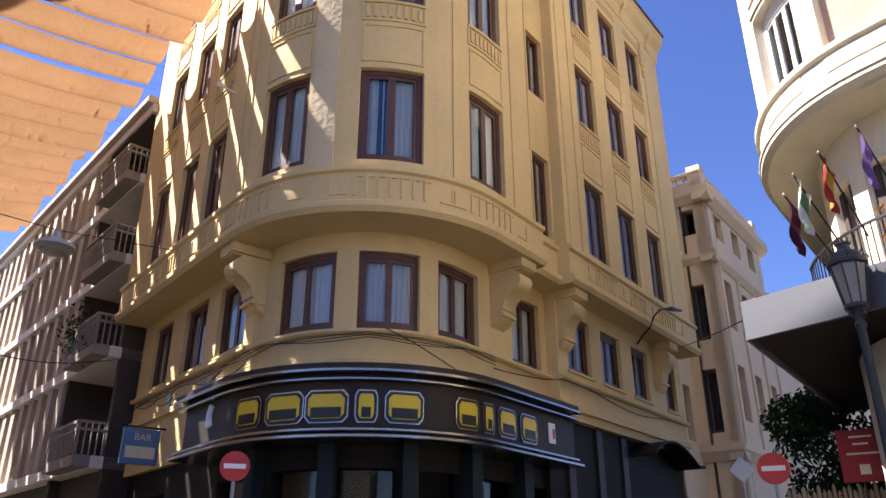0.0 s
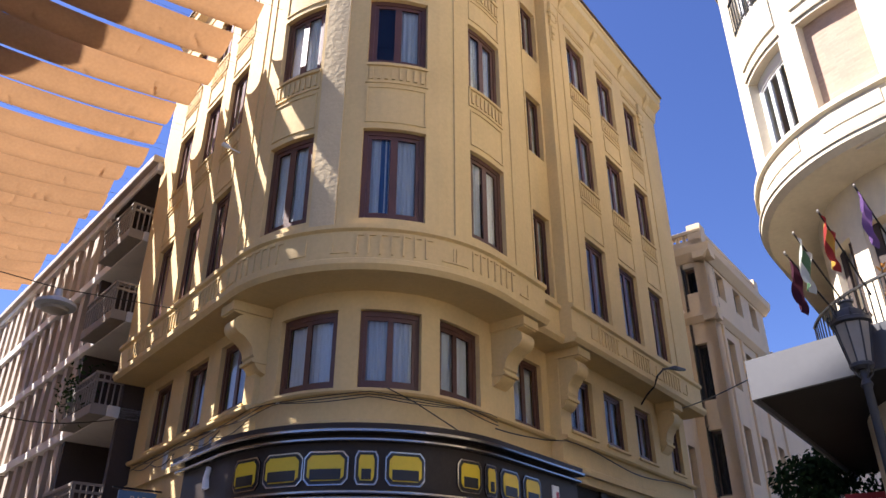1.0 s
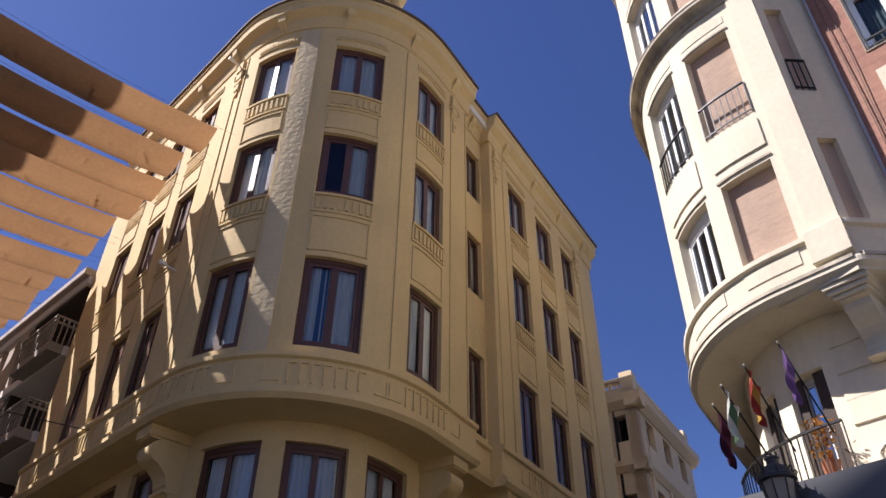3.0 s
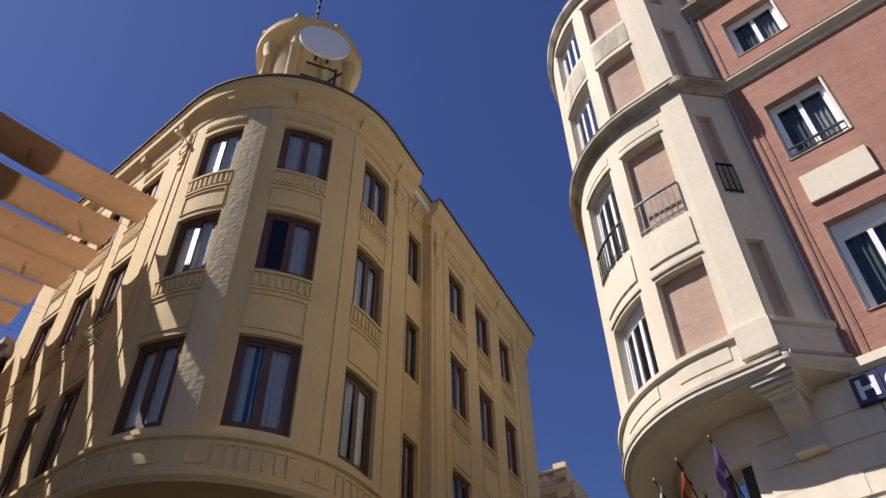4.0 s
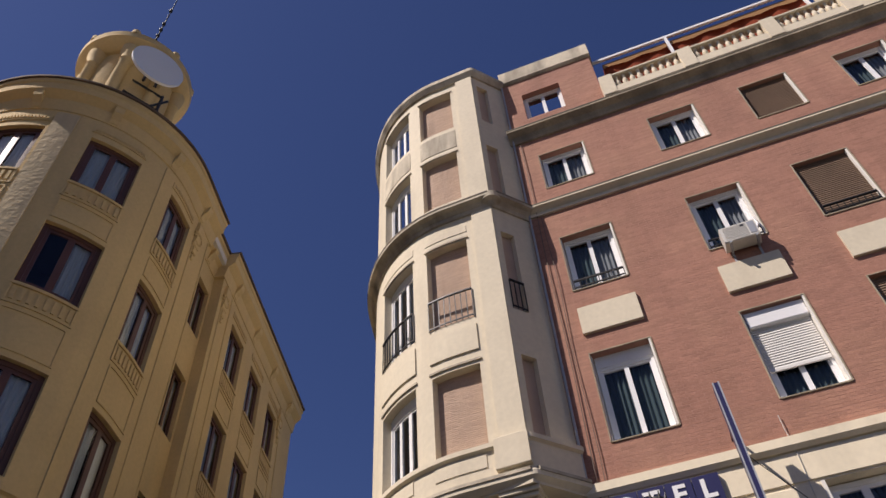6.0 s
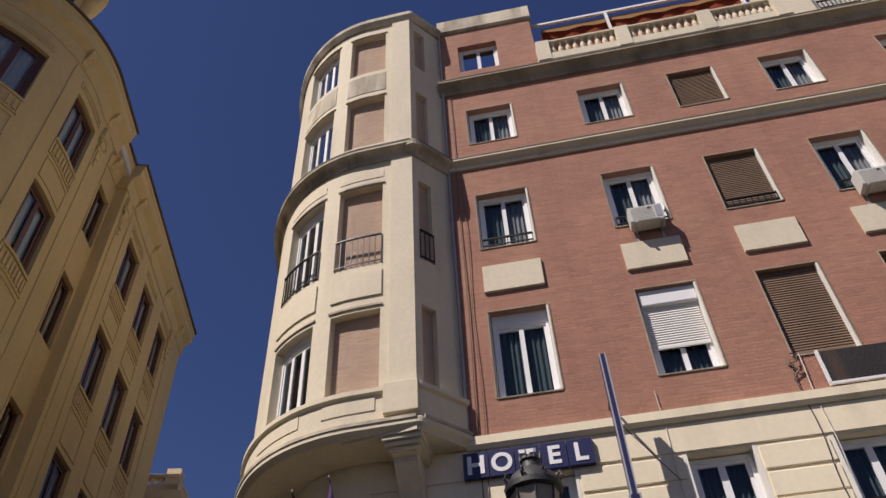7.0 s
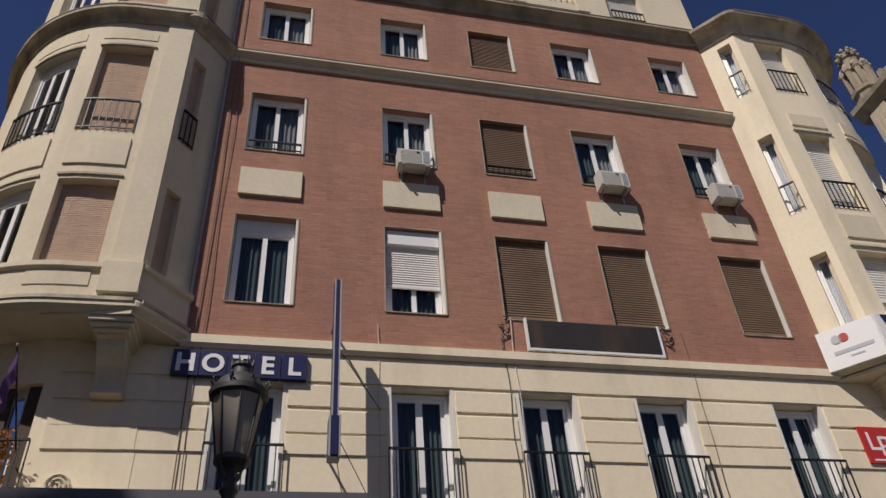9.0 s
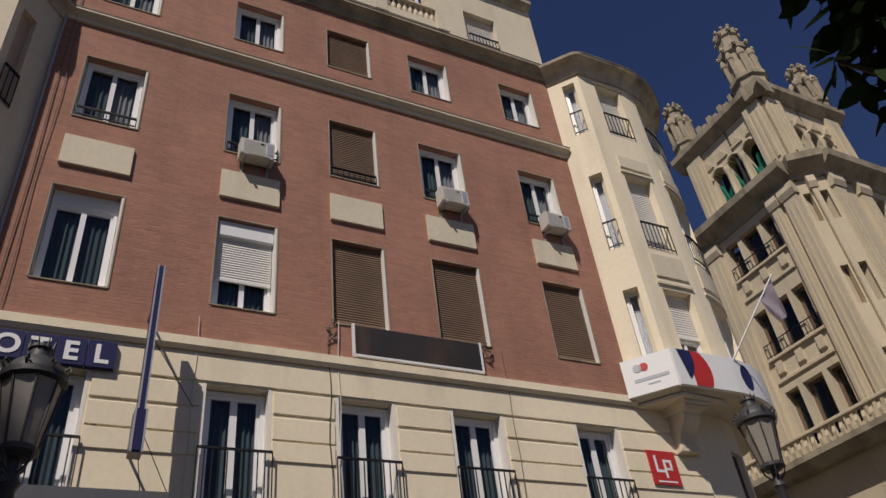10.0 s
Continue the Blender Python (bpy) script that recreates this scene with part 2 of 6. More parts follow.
class Build:
    """Collects faces for one mesh object."""

    def __init__(self):
        self.v, self.f = [], []

    def grid(self, rings, close=False, caps=True):
        """Joins rings of equal length into a skin."""
        n, b = len(rings[0]), len(self.v)
        for r in rings:
            self.v += [tuple(p) for p in r]
        m = len(rings)
        for i in range(m if close else m - 1):
            for j in range(n):
                a, c = b + i * n, b + ((i + 1) % m) * n
                k = (j + 1) % n
                self.f.append((a + j, a + k, c + k, c + j))
        if caps and not close:
            self.f.append(tuple(b + j for j in reversed(range(n))))
            self.f.append(tuple(b + (m - 1) * n + j for j in range(n)))
        return self

    def bar(self, tr, u0, u1, z0, z1, d0, d1, bevel=0.0):
        """A bar along a track, rectangular or with the two outer edges bevelled."""
        prof = [(d0, z0), (d1, z0), (d1, z1), (d0, z1)]
        if bevel:
            prof = [(d0, z0), (d1 - bevel, z0), (d1, z0 + bevel), (d1, z1 - bevel), (d1 - bevel, z1), (d0, z1)]
        return self.run(tr, u0, u1, prof)

    def run(self, tr, u0, u1, prof):
        """A profile of (depth, height) points swept along a track."""
        return self.grid([[tr.p3(u, d, z) for d, z in prof] for u in tr.stops(u0, u1)])

    def wall(self, tr, u0, u1, z0, z1, d0, d1, holes):
        """A wall of real thickness with openings through it."""
        us = set(tr.stops(u0, u1)) | {u0, u1}
        zs = {z0, z1}
        for a, b, c, e in holes:
            us = {u for u in us if not (abs(u - a) < 0.09 or abs(u - b) < 0.09) or u in (u0, u1)} | {a, b}
        for a, b, c, e in holes:
            us |= {a, b}
            zs |= {c, e}
        us, zs = sorted(u for u in us if u0 <= u <= u1), sorted(z for z in zs if z0 <= z <= z1)

        def solid(i, j):
            if not (0 <= i < len(us) - 1 and 0 <= j < len(zs) - 1):
                return False
            u, z = (us[i] + us[i + 1]) / 2, (zs[j] + zs[j + 1]) / 2
            return not any(a < u < b and c < z < e for a, b, c, e in holes)

        idx = {}

        def vert(i, j, k):
            if (i, j, k) not in idx:
                idx[i, j, k] = len(self.v)
                self.v.append(tr.p3(us[i], d1 if k else d0, zs[j]))
            return idx[i, j, k]

        for i in range(len(us) - 1):
            for j in range(len(zs) - 1):
                if not solid(i, j):
                    continue
                q = [(i, j), (i + 1, j), (i + 1, j + 1), (i, j + 1)]
                self.f.append(tuple(vert(*c, 1) for c in q))
                self.f.append(tuple(vert(*c, 0) for c in reversed(q)))
                for s, (di, dj) in enumerate(((0, -1), (1, 0), (0, 1), (-1, 0))):
                    if not solid(i + di, j + dj):
                        a, b = q[s], q[(s + 1) % 4]
                        self.f.append((vert(*a, 1), vert(*a, 0), vert(*b, 0), vert(*b, 1)))
        return self

    def tube(self, pts, r, n=8):
        rings = []
        pts = [Vector(p) for p in pts]
        for i, p in enumerate(pts):
            t = (pts[min(i + 1, len(pts) - 1)] - pts[max(i - 1, 0)]).normalized()
            a = t.cross(Vector((0, 0, 1)) if abs(t.z) < 0.9 else Vector((1, 0, 0))).normalized()
            b = t.cross(a)
            rr = r[i] if isinstance(r, (list, tuple)) else r
            rings.append([p + (a * math.cos(2 * math.pi * k / n) + b * math.sin(2 * math.pi * k / n)) * rr for k in range(n)])
        return self.grid(rings)

    def lathe(self, c, prof, n=24):
        """A turned shape from (radius, height) points about the upright axis at c."""
        return self.grid([[(c[0] + r * math.cos(2 * math.pi * k / n), c[1] + r * math.sin(2 * math.pi * k / n), c[2] + z) for k in range(n)] for r, z in prof])

    def plate(self, pts, thick):
        """A flat polygon made thick along its normal."""
        pts = [Vector(p) for p in pts]
        nrm = (pts[1] - pts[0]).cross(pts[2] - pts[0]).normalized() * thick
        return self.grid([pts, [p + nrm for p in pts]])

    def sheet(self, rows):
        """An open sheet through rows of points."""
        b, n = len(self.v), len(rows[0])
        for r in rows:
            self.v += [tuple(p) for p in r]
        for i in range(len(rows) - 1):
            for j in range(n - 1):
                self.f.append((b + i * n + j, b + i * n + j + 1, b + (i + 1) * n + j + 1, b + (i + 1) * n + j))
        return self

    def done(self, name, mat, parent=None, label="", smooth=False, turn=True, kind=""):
        me = bpy.data.meshes.new(name)
        me.from_pydata(self.v, [], self.f)
        if turn:
            bm = bmesh.new()
            bm.from_mesh(me)
            bmesh.ops.recalc_face_normals(bm, faces=bm.faces)
            bm.to_mesh(me)
            bm.free()
        if smooth:
            me.shade_smooth()
            me.set_sharp_from_angle(angle=radians(40))
        me.materials.append(mat)
        ob = new(name, me)
        if parent is not None:
            ob.parent = parent
            ob.matrix_parent_inverse = parent_world(parent).inverted()
        return tagged(ob, label, kind=kind)


def parent_world(ob):
    m = Matrix()
    while ob is not None:
        m = ob.matrix_parent_inverse @ ob.matrix_basis @ m if ob.parent else ob.matrix_basis @ m
        ob = ob.parent
    return m


def thing(name, at, label, category, group="", kind=""):
    """An Empty at the base of a thing."""
    ob = new(name)
    ob.location = at
    ob.empty_display_size = 0.2
    return tagged(ob, label, category, group, kind)


def glaze(tr, u0, u1, z0, z1, d, parent, name="pane"):
    """One pane of glass facing outward."""
    us = tr.stops(u0, u1)
    b = Build().sheet([[tr.p3(u, d, z) for u in us] for z in (z0, z1)])
    pn = b.done(name, GLASS, parent, turn=False)
    pn.visible_shadow = False
    return pn


def window_unit(parent, tr, u0, u1, z0, z1, d, mat, leaves=2, bar=0.07, veil=None, gap=0.03, cut=None):
    """A casement window set d metres along the outward axis in its opening: frame, leaves, panes, curtain."""
    fr = Build()
    fr.bar(tr, u0, u1, z0, z0 + bar, d - 0.06, d + 0.02)
    fr.bar(tr, u0, u1, z1 - bar, z1, d - 0.06, d + 0.02)
    fr.bar(tr, u0, u0 + bar, z0 + bar, z1 - bar, d - 0.06, d + 0.02)
    fr.bar(tr, u1 - bar, u1, z0 + bar, z1 - bar, d - 0.06, d + 0.02)
    w = fr.done("window", mat, parent)
    a, b, c, e = u0 + bar, u1 - bar, z0 + bar, z1 - bar
    step = (b - a) / leaves
    for i in range(leaves):
        p, q, s = a + i * step, a + (i + 1) * step, bar * 0.75
        lf = Build()
        lf.bar(tr, p, q, c, c + s, d - 0.05, d - 0.005)
        lf.bar(tr, p, q, e - s, e, d - 0.05, d - 0.005)
        lf.bar(tr, p, p + s, c + s, e - s, d - 0.05, d - 0.005)
        lf.bar(tr, q - s, q, c + s, e - s, d - 0.05, d - 0.005)
        lf.done("window_leaf", mat, w)
        glaze(tr, p + s, q - s, c + s, e - s, d - 0.03, w)
    if veil:
        for i in range(leaves):
            vm = veil[i % len(veil)]
            if vm is None:
                continue
            p, q = a + i * step + 0.02, a + (i + 1) * step - 0.02
            hang_z = c if cut is None else c + (e - c) * cut
            rows, n = [], 18
            ph = random.random() * 6
            for k in range(n + 1):
                u = p + (q - p) * k / n
                dd = d - 0.12 + 0.022 * math.sin(k * 1.5 + ph)
                rows.append([tr.p3(u, dd, hang_z), tr.p3(u, dd * 1.0 + 0.004, e)])
            Build().sheet(rows).done("curtain", vm, w)
    return w


def railing(parent, tr, u0, u1, z0, z1, d, name="railing", step=0.11, belly=0.0):
    """An iron railing: two rails and upright bars, each bar a mesh of its own."""
    r = Build()
    r.bar(tr, u0, u1, z1 - 0.03, z1, d - 0.02, d + 0.02)
    rail = r.done(name, IRON, parent)
    Build().bar(tr, u0, u1, z0 + 0.04, z0 + 0.06, d - 0.012, d + 0.012).done("lower_rail", IRON, rail)
    n = max(2, round((u1 - u0) / step))
    for i in range(n + 1):
        u = u0 + (u1 - u0) * i / n
        Build().bar(tr, u - 0.008, u + 0.008, z0, z1 - 0.03, d - 0.008, d + 0.008).done("railing_bar", IRON, rail)
    return rail


def slats(parent, tr, u0, u1, z0, z1, d, mat, step=0.06, name="roller_blind"):
    """A blind: its bottom bar, and each lapped slat a part of it."""
    n = max(1, round((z1 - z0) / step))
    h = (z1 - z0) / n
    base = Build().bar(tr, u0, u1, z0, z0 + h, d - 0.02, d + 0.015).done(name, mat, parent)
    for i in range(1, n):
        z = z0 + i * h
        Build().run(tr, u0, u1, [(d - 0.02, z), (d + 0.014, z), (d - 0.002, z + h), (d - 0.02, z + h)]).done("slat", mat, base)
    return base


def courses(tr, u0, u1, z0, z1, holes=(), size=(0.245, 0.052), joint=0.012):
    """The (u0, u1, z0, z1) of every brick of a running bond, cut at the openings."""
    out, row, z = [], 0, z0 + 0.004
    while z + size[1] * 0.6 < z1:
        zt = min(z + size[1], z1)
        free = [(u0, u1)]
        for a, b, c, e in holes:
            if z < e and zt > c:
                free = [q for p in free for q in ((p[0], min(p[1], a)), (max(p[0], b), p[1])) if q[1] - q[0] > 0.03]
        for a, b in free:
            u = a - (0.5 * size[0] if row % 2 else 0)
            while u < b:
                p, q = max(u, a), min(u + size[0], b)
                if q - p > 0.03:
                    out.append((p, q, z, zt))
                u += size[0] + joint
        z, row = z + size[1] + joint, row + 1
    return out


def brick_box(b, tr, q, d0, d1):
    p = [tr.p3(u, d, z) for d in (d0, d1) for u, z in ((q[0], q[2]), (q[1], q[2]), (q[1], q[3]), (q[0], q[3]))]
    n = len(b.v)
    b.v += p
    b.f += [tuple(n + k for k in f) for f in ((4, 5, 6, 7), (0, 1, 5, 4), (1, 2, 6, 5), (2, 3, 7, 6), (3, 0, 4, 7))]


# ---- ground and the plain unseen blocks added to close the place ----
g = Build().sheet([[(-900, -900, 0), (900, -900, 0)], [(-900, 900, 0), (900, 900, 0)]]).done("ground", ASPHALT)
tagged(g, "warm grey paved street surface", "ground", kind="structure")


def closing(name, p, az, length, height, depth=8):
    tr = Track(p, az, [("L", length)])
    b = Build().bar(tr, 0, length, 0, height, -depth, 0).done(name, PLAIN)
    tagged(b, "plain cream rendered facade across the street", "building", kind="structure")


closing("backdrop_west", (-21.0, 16.2), -40, 40, 13.5)
# out of view; height and length set so its shadow falls on the awnings
closing("backdrop_southwest", (-11.5, 9.0), -49, 10.72, 28.0, 10)
closing("backdrop_south", (14, -26), 270, 42, 11)

# ---- yellow corner building ----
A = Track(Vector((-1.7, 16.5)) + compass(230.5) * 3.4 - compass(140.5) * 7.2, 140.5, [("L", 7.2), ("A", 3.4, 103.2), ("L", 11.2)])
AEND = A.total
bA = thing("corner_building", A.p3(10.5, -3, 0), "ochre plastered corner building with rounded front and shop below", "building")
floors = ((9.2, 11.4), (13.2, 15.15), (16.65, 18.5))
cols_left = ((1.4, 2.45), (3.25, 4.3), (4.9, 5.95))
cols_bay = ((7.78, 9.03), (10.12, 11.48), (12.6, 13.82))
cols_wing = ((17.72, 18.9), (19.72, 20.9), (21.72, 22.8))
REC0, REC1, RECD = 15.05, 16.5, -0.32
holes = [(a, b, c, e) for a, b in cols_left + cols_bay for c, e in floors]
wl = Build().wall(A, 0, REC0, 8.05, 20.1, -0.35, 0, holes)
holes_w = [(a, b, c, e) for a, b in cols_wing for c, e in floors]
wl.wall(A, REC1, AEND, 8.05, 20.1, -0.35, 0, holes_w)
holes_r = [(15.6, 16.4, c, e) for c, e in floors]
wl.wall(A, REC0 - 0.02, REC1 + 0.02, 8.05, 19.7, RECD - 0.35, RECD, holes_r)
wl.done("wall", YELLOW, bA)
# first storey: three stretches of wall, each with its own setback (u0, u1, foot, setback, sill, head, openings)
lower = ((0.0, 6.9, 4.0, -0.72, 6.08, 7.72, ((0.85, 2.1), (2.95, 4.28), (5.0, 6.45))),
         (6.9, 16.7, 4.0, -0.85, 5.98, 7.6, ((7.68, 9.56), (10.16, 11.83), (12.4, 13.9), (15.2, 16.42))),
         (16.7, AEND, 5.0, -0.55, 6.18, 7.6, ((17.2, 18.42), (19.05, 20.22), (20.92, 22.0), (23.2, 24.05))))
for u0, u1, foot, back_, sill, head, cols in lower:
    Build().wall(A, u0, u1, foot, 8.2, back_ - 0.3, back_, [(a, b, sill, head) for a, b in cols]).done("lower_wall", YELLOW, bA)
    for a, b in cols:
        window_unit(bA, A, a, b, sill, head, back_ - 0.13, WOOD, 2, 0.11 if 7 < a < 14 else 0.09, [CURTAIN, CURTAIN])
        Build().bar(A, a - 0.06, b + 0.06, sill - 0.07, sill, back_ - 0.1, back_ + 0.06, 0.015).done("window_sill", YELLOW, bA)
    Build().run(A, u0, u1, [(back_ - 0.01, 5.86), (back_ + 0.1, 5.86), (back_ + 0.14, 5.9), (back_ + 0.14, 5.95), (back_ - 0.01, 5.98)]).done("sill_course", YELLOW, bA)
    Build().run(A, u0, u1, [(back_ - 0.01, 5.2), (back_ + 0.09, 5.2), (back_ + 0.09, 5.34), (back_ - 0.01, 5.4)]).done("base_course", YELLOW, bA)
# added backing walls and floors, room darkness painted in
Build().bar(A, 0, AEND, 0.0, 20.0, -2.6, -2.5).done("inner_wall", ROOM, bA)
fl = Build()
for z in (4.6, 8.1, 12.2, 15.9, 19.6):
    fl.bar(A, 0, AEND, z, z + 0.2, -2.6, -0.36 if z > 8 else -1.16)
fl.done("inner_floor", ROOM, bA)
rings = [A.at(u, 0.0) for u in A.stops(0, AEND, 0.4)]
back = [rings[-1] + compass(-52.7) * 9, Vector((-4, 27)), rings[0] + compass(50.5) * 6]
Build().grid([[(p.x, p.y, z) for p in rings + back] for z in (19.75, 20.0)]).done("roof", CONCRETE, bA)
for a, b in cols_left + cols_bay:
    for i, (c, e) in enumerate(floors):
        v = [CURTAIN, CURTAIN]
        if (a, i) == (10.12, 0):
            rows = [[A.p3(10.5 + 0.2 * q / 8, -0.235 + 0.012 * math.sin(q * 2), z) for q in range(9)] for z in (9.35, 11.25)]
            Build().sheet(rows).done("blue_curtain", BLUE_CURTAIN, bA)
        if (a, i) == (10.12, 1):
            v = [None, CURTAIN]
        window_unit(bA, A, a, b, c, e, -0.13, WOOD, 2, 0.11, v)
for a, b in cols_wing:
    for c, e in floors:
        window_unit(bA, A, a, b, c, e, -0.13, WOOD, 2, 0.09, [CURTAIN, CURTAIN])
for c, e in floors:
    window_unit(bA, A, 15.6, 16.4, c, e, RECD - 0.14, WOOD, 2, 0.06, [CURTAIN, CURTAIN])


def band_runs():
    return ((0, REC0 + 0.12, 0.0), (REC0 + 0.12, REC1 - 0.12, RECD), (REC1 - 0.12, AEND + 0.1, 0.0))


for u0, u1, o in band_runs():
    Build().run(A, u0, u1, [(o - 0.9, 8.0), (o + 0.12, 8.0), (o + 0.2, 8.1), (o + 0.2, 8.2), (o + 0.1, 8.26), (o + 0.1, 8.84), (o + 0.17, 8.88), (o + 0.17, 8.97), (o + 0.02, 9.02), (o - 0.9, 9.0)]).done("balcony_band", YELLOW, bA)
    Build().run(A, u0, u1, [(o - 0.4, 19.25), (o + 0.03, 19.25), (o + 0.06, 19.4), (o + 0.1, 19.65), (o + 0.3, 19.84), (o + 0.32, 20.08), (o + 0.36, 20.12), (o + 0.36, 20.24), (o - 0.4, 20.32)]).done("cornice", YELLOW, bA)


for u0, u1, o in band_runs():
    Build().bar(A, u0, u1 + 0.02, 20.245, 20.31, o - 0.3, o + 0.42).done("roof_tile_edge", ROOF_TILE, bA)
    n = max(1, round((u1 - u0) / 1.9))
    for k in range(n):
        u = u0 + (u1 - u0) * (k + 0.5) / n
        Build().run(A, u - 0.11, u + 0.11, [(o - 0.02, 19.3), (o + 0.06, 19.3), (o + 0.1, 19.42), (o + 0.24, 19.6), (o + 0.27, 19.8), (o - 0.02, 19.8)]).done("modillion", YELLOW, bA)
for a, b in cols_left + cols_bay + cols_wing:
    n = round((b - a) / 0.085)
    head_row = Build()
    for k in range(n):
        u = a + (b - a) * (k + 0.25) / n
        head_row.bar(A, u, u + 0.042, 18.78, 18.9, 0.02, 0.055)
    head_row.done("dentil_moulding", YELLOW, bA, kind="stuff")


def fluted_panel(u0, u1, z0, z1, d, n):
    """A raised panel with upright grooves below a window."""
    b = Build()
    b.bar(A, u0, u1, z1 - 0.07, z1, d - 0.02, d + 0.05)
    b.bar(A, u0, u1, z0, z0 + 0.05, d - 0.02, d + 0.03)
    b.bar(A, u0, u0 + 0.05, z0, z1, d - 0.02, d + 0.03)
    b.bar(A, u1 - 0.05, u1, z0, z1, d - 0.02, d + 0.03)
    pn = b.done("fluted_panel", YELLOW, bA)
    w = (u1 - u0 - 0.1) / n
    for i in range(n):
        a = u0 + 0.05 + (i + 0.27) * w
        Build().bar(A, a, a + w * 0.46, z0 + 0.1, z1 - 0.12, d - 0.02, d + 0.035).done("flute", YELLOW, pn)


def lined_panel(u0, u1, z0, z1, d):
    """A thin raised outline round a flat panel."""
    b = Build()
    for q in ((u0, u1, z0, z0 + 0.035), (u0, u1, z1 - 0.035, z1), (u0, u0 + 0.035, z0, z1), (u1 - 0.035, u1, z0, z1)):
        b.bar(A, *q, d - 0.02, d + 0.025)
    b.done("outlined_panel", YELLOW, bA)


for a, b in cols_left + cols_bay + cols_wing:
    for k in (1, 2):
        z = floors[k][0]
        fluted_panel(a - 0.02, b + 0.02, z - 0.58, z - 0.03, 0.0, 8)
        lined_panel(a + 0.02, b - 0.02, floors[k - 1][1] + 0.15, z - 0.68, 0.0)
    Build().bar(A, a - 0.05, b + 0.05, 18.72, 18.95, -0.02, 0.03).done("window_head", YELLOW, bA)
for u in (6.8, 7.2, 9.5, 12.15, 14.15, 14.95, 16.7, 17.3, 23.2):
    Build().bar(A, u, u + 0.05, 9.05, 19.15, -0.02, 0.03).done("wall_rib", YELLOW, bA)
Build().bar(A, 9.12, 9.66, 9.02, 19.15, -0.1, 0.035).done("patched_strip", ROUGH, bA, "patched strip of rough plaster")
for a, b in ((7.0, 8.9), (9.9, 11.9), (12.3, 14.2), (17.6, 19.1), (19.6, 21.0), (21.5, 23.2), (1.0, 2.6), (3.0, 4.6), (5.2, 6.6)):
    n = 7
    w = (b - a) / (n + 2)
    for i in range(n):
        x = a + (i + 1) * w
        for q in ((x, x + 0.035, 8.33, 8.78), (x + 0.035, x + 0.15, 8.74, 8.78)):
            Build().bar(A, *q, 0.09, 0.13).done("band_relief", YELLOW, bA)
    for q in ((a - 0.25, a + 0.1, 8.36, 8.395), (a - 0.25, a - 0.215, 8.395, 8.7), (b - 0.1, b + 0.25, 8.36, 8.395), (b + 0.215, b + 0.25, 8.395, 8.7)):
        Build().bar(A, *q, 0.09, 0.125).done("band_relief", YELLOW, bA)


def corbel(u, w=0.5, reach=1.0):
    """A scrolled bracket under the overhang."""
    prof = [(-0.86, 8.0), (0.0, 8.0), (0.0, 7.72), (-0.1, 7.7)]
    prof += [(-0.32 + 0.27 * math.cos(radians(a)), 7.44 + 0.27 * math.sin(radians(a))) for a in range(70, -81, -15)]
    prof += [(-0.42 - 0.1 * math.sin(radians(a)), 7.02 - 0.16 * (1 - math.cos(radians(a))) - 0.12 * a / 90) for a in range(15, 91, 15)]
    prof += [(-0.56, 6.7), (-0.56, 6.6), (-0.6, 6.5), (-0.7, 6.38), (-0.86, 6.3)]
    prof = [(d * reach, 8.0 - (8.0 - z) * 0.84) for d, z in prof]
    cb = Build().run(A, u, u + w, prof).done("corbel", YELLOW, bA, smooth=True)
    Build().bar(A, u - 0.05, u + w + 0.05, 7.79, 8.0, -0.86 * reach, 0.04, 0.01).done("corbel_cap", YELLOW, cb)
    Build().bar(A, u - 0.03, u + w + 0.03, 6.78, 6.86, -0.86 * reach, -0.5 * reach, 0.015).done("corbel_foot", YELLOW, cb)


for u, r in ((6.6, 1.0), (14.35, 1.0), (16.75, 0.66), (22.45, 0.66)):
    corbel(u, 0.5, r)

# ---- shop front under the corner building ----
shop = thing("shop_fascia", A.p3(10.5, -0.4, 3.85), "dark curved shop fascia with chrome strips and yellow plain blocks", "shop sign")
SF0, SF1 = 5.2, 16.3
Build().bar(A, SF0, SF1, 3.85, 4.95, -0.9, -0.2).done("fascia_panel", SHOP_DARK, shop)
for z0, z1, o in ((4.93, 5.0, 0.05), (4.8, 4.86, -0.05), (3.92, 3.98, -0.05), (3.79, 3.86, 0.05)):
    Build().bar(A, SF0 - 0.15, SF1 + 0.2, z0, z1, -0.9, o, 0.015).done("chrome_strip", CHROME, shop)
Build().bar(A, SF0 - 0.15, SF1 + 0.2, 5.0, 5.1, -0.9, 0.0).done("fascia_cap", SHOP_DARK, shop)


def sign_shape(a, b, inset, z0, z1, d0, d1):
    """A plain chamfered block on the fascia."""
    a, b, z0, z1 = a + inset, b - inset, z0 + inset, z1 - inset
    w, h = b - a, z1 - z0
    ring = ((0.12, 0), (0.88, 0), (1, 0.18), (1, 0.82), (0.88, 1), (0.12, 1), (0, 0.82), (0, 0.18))
    return Build().grid([[A.p3(a + w * u, d, z0 + h * v) for u, v in ring] for d in (d0, d1)])


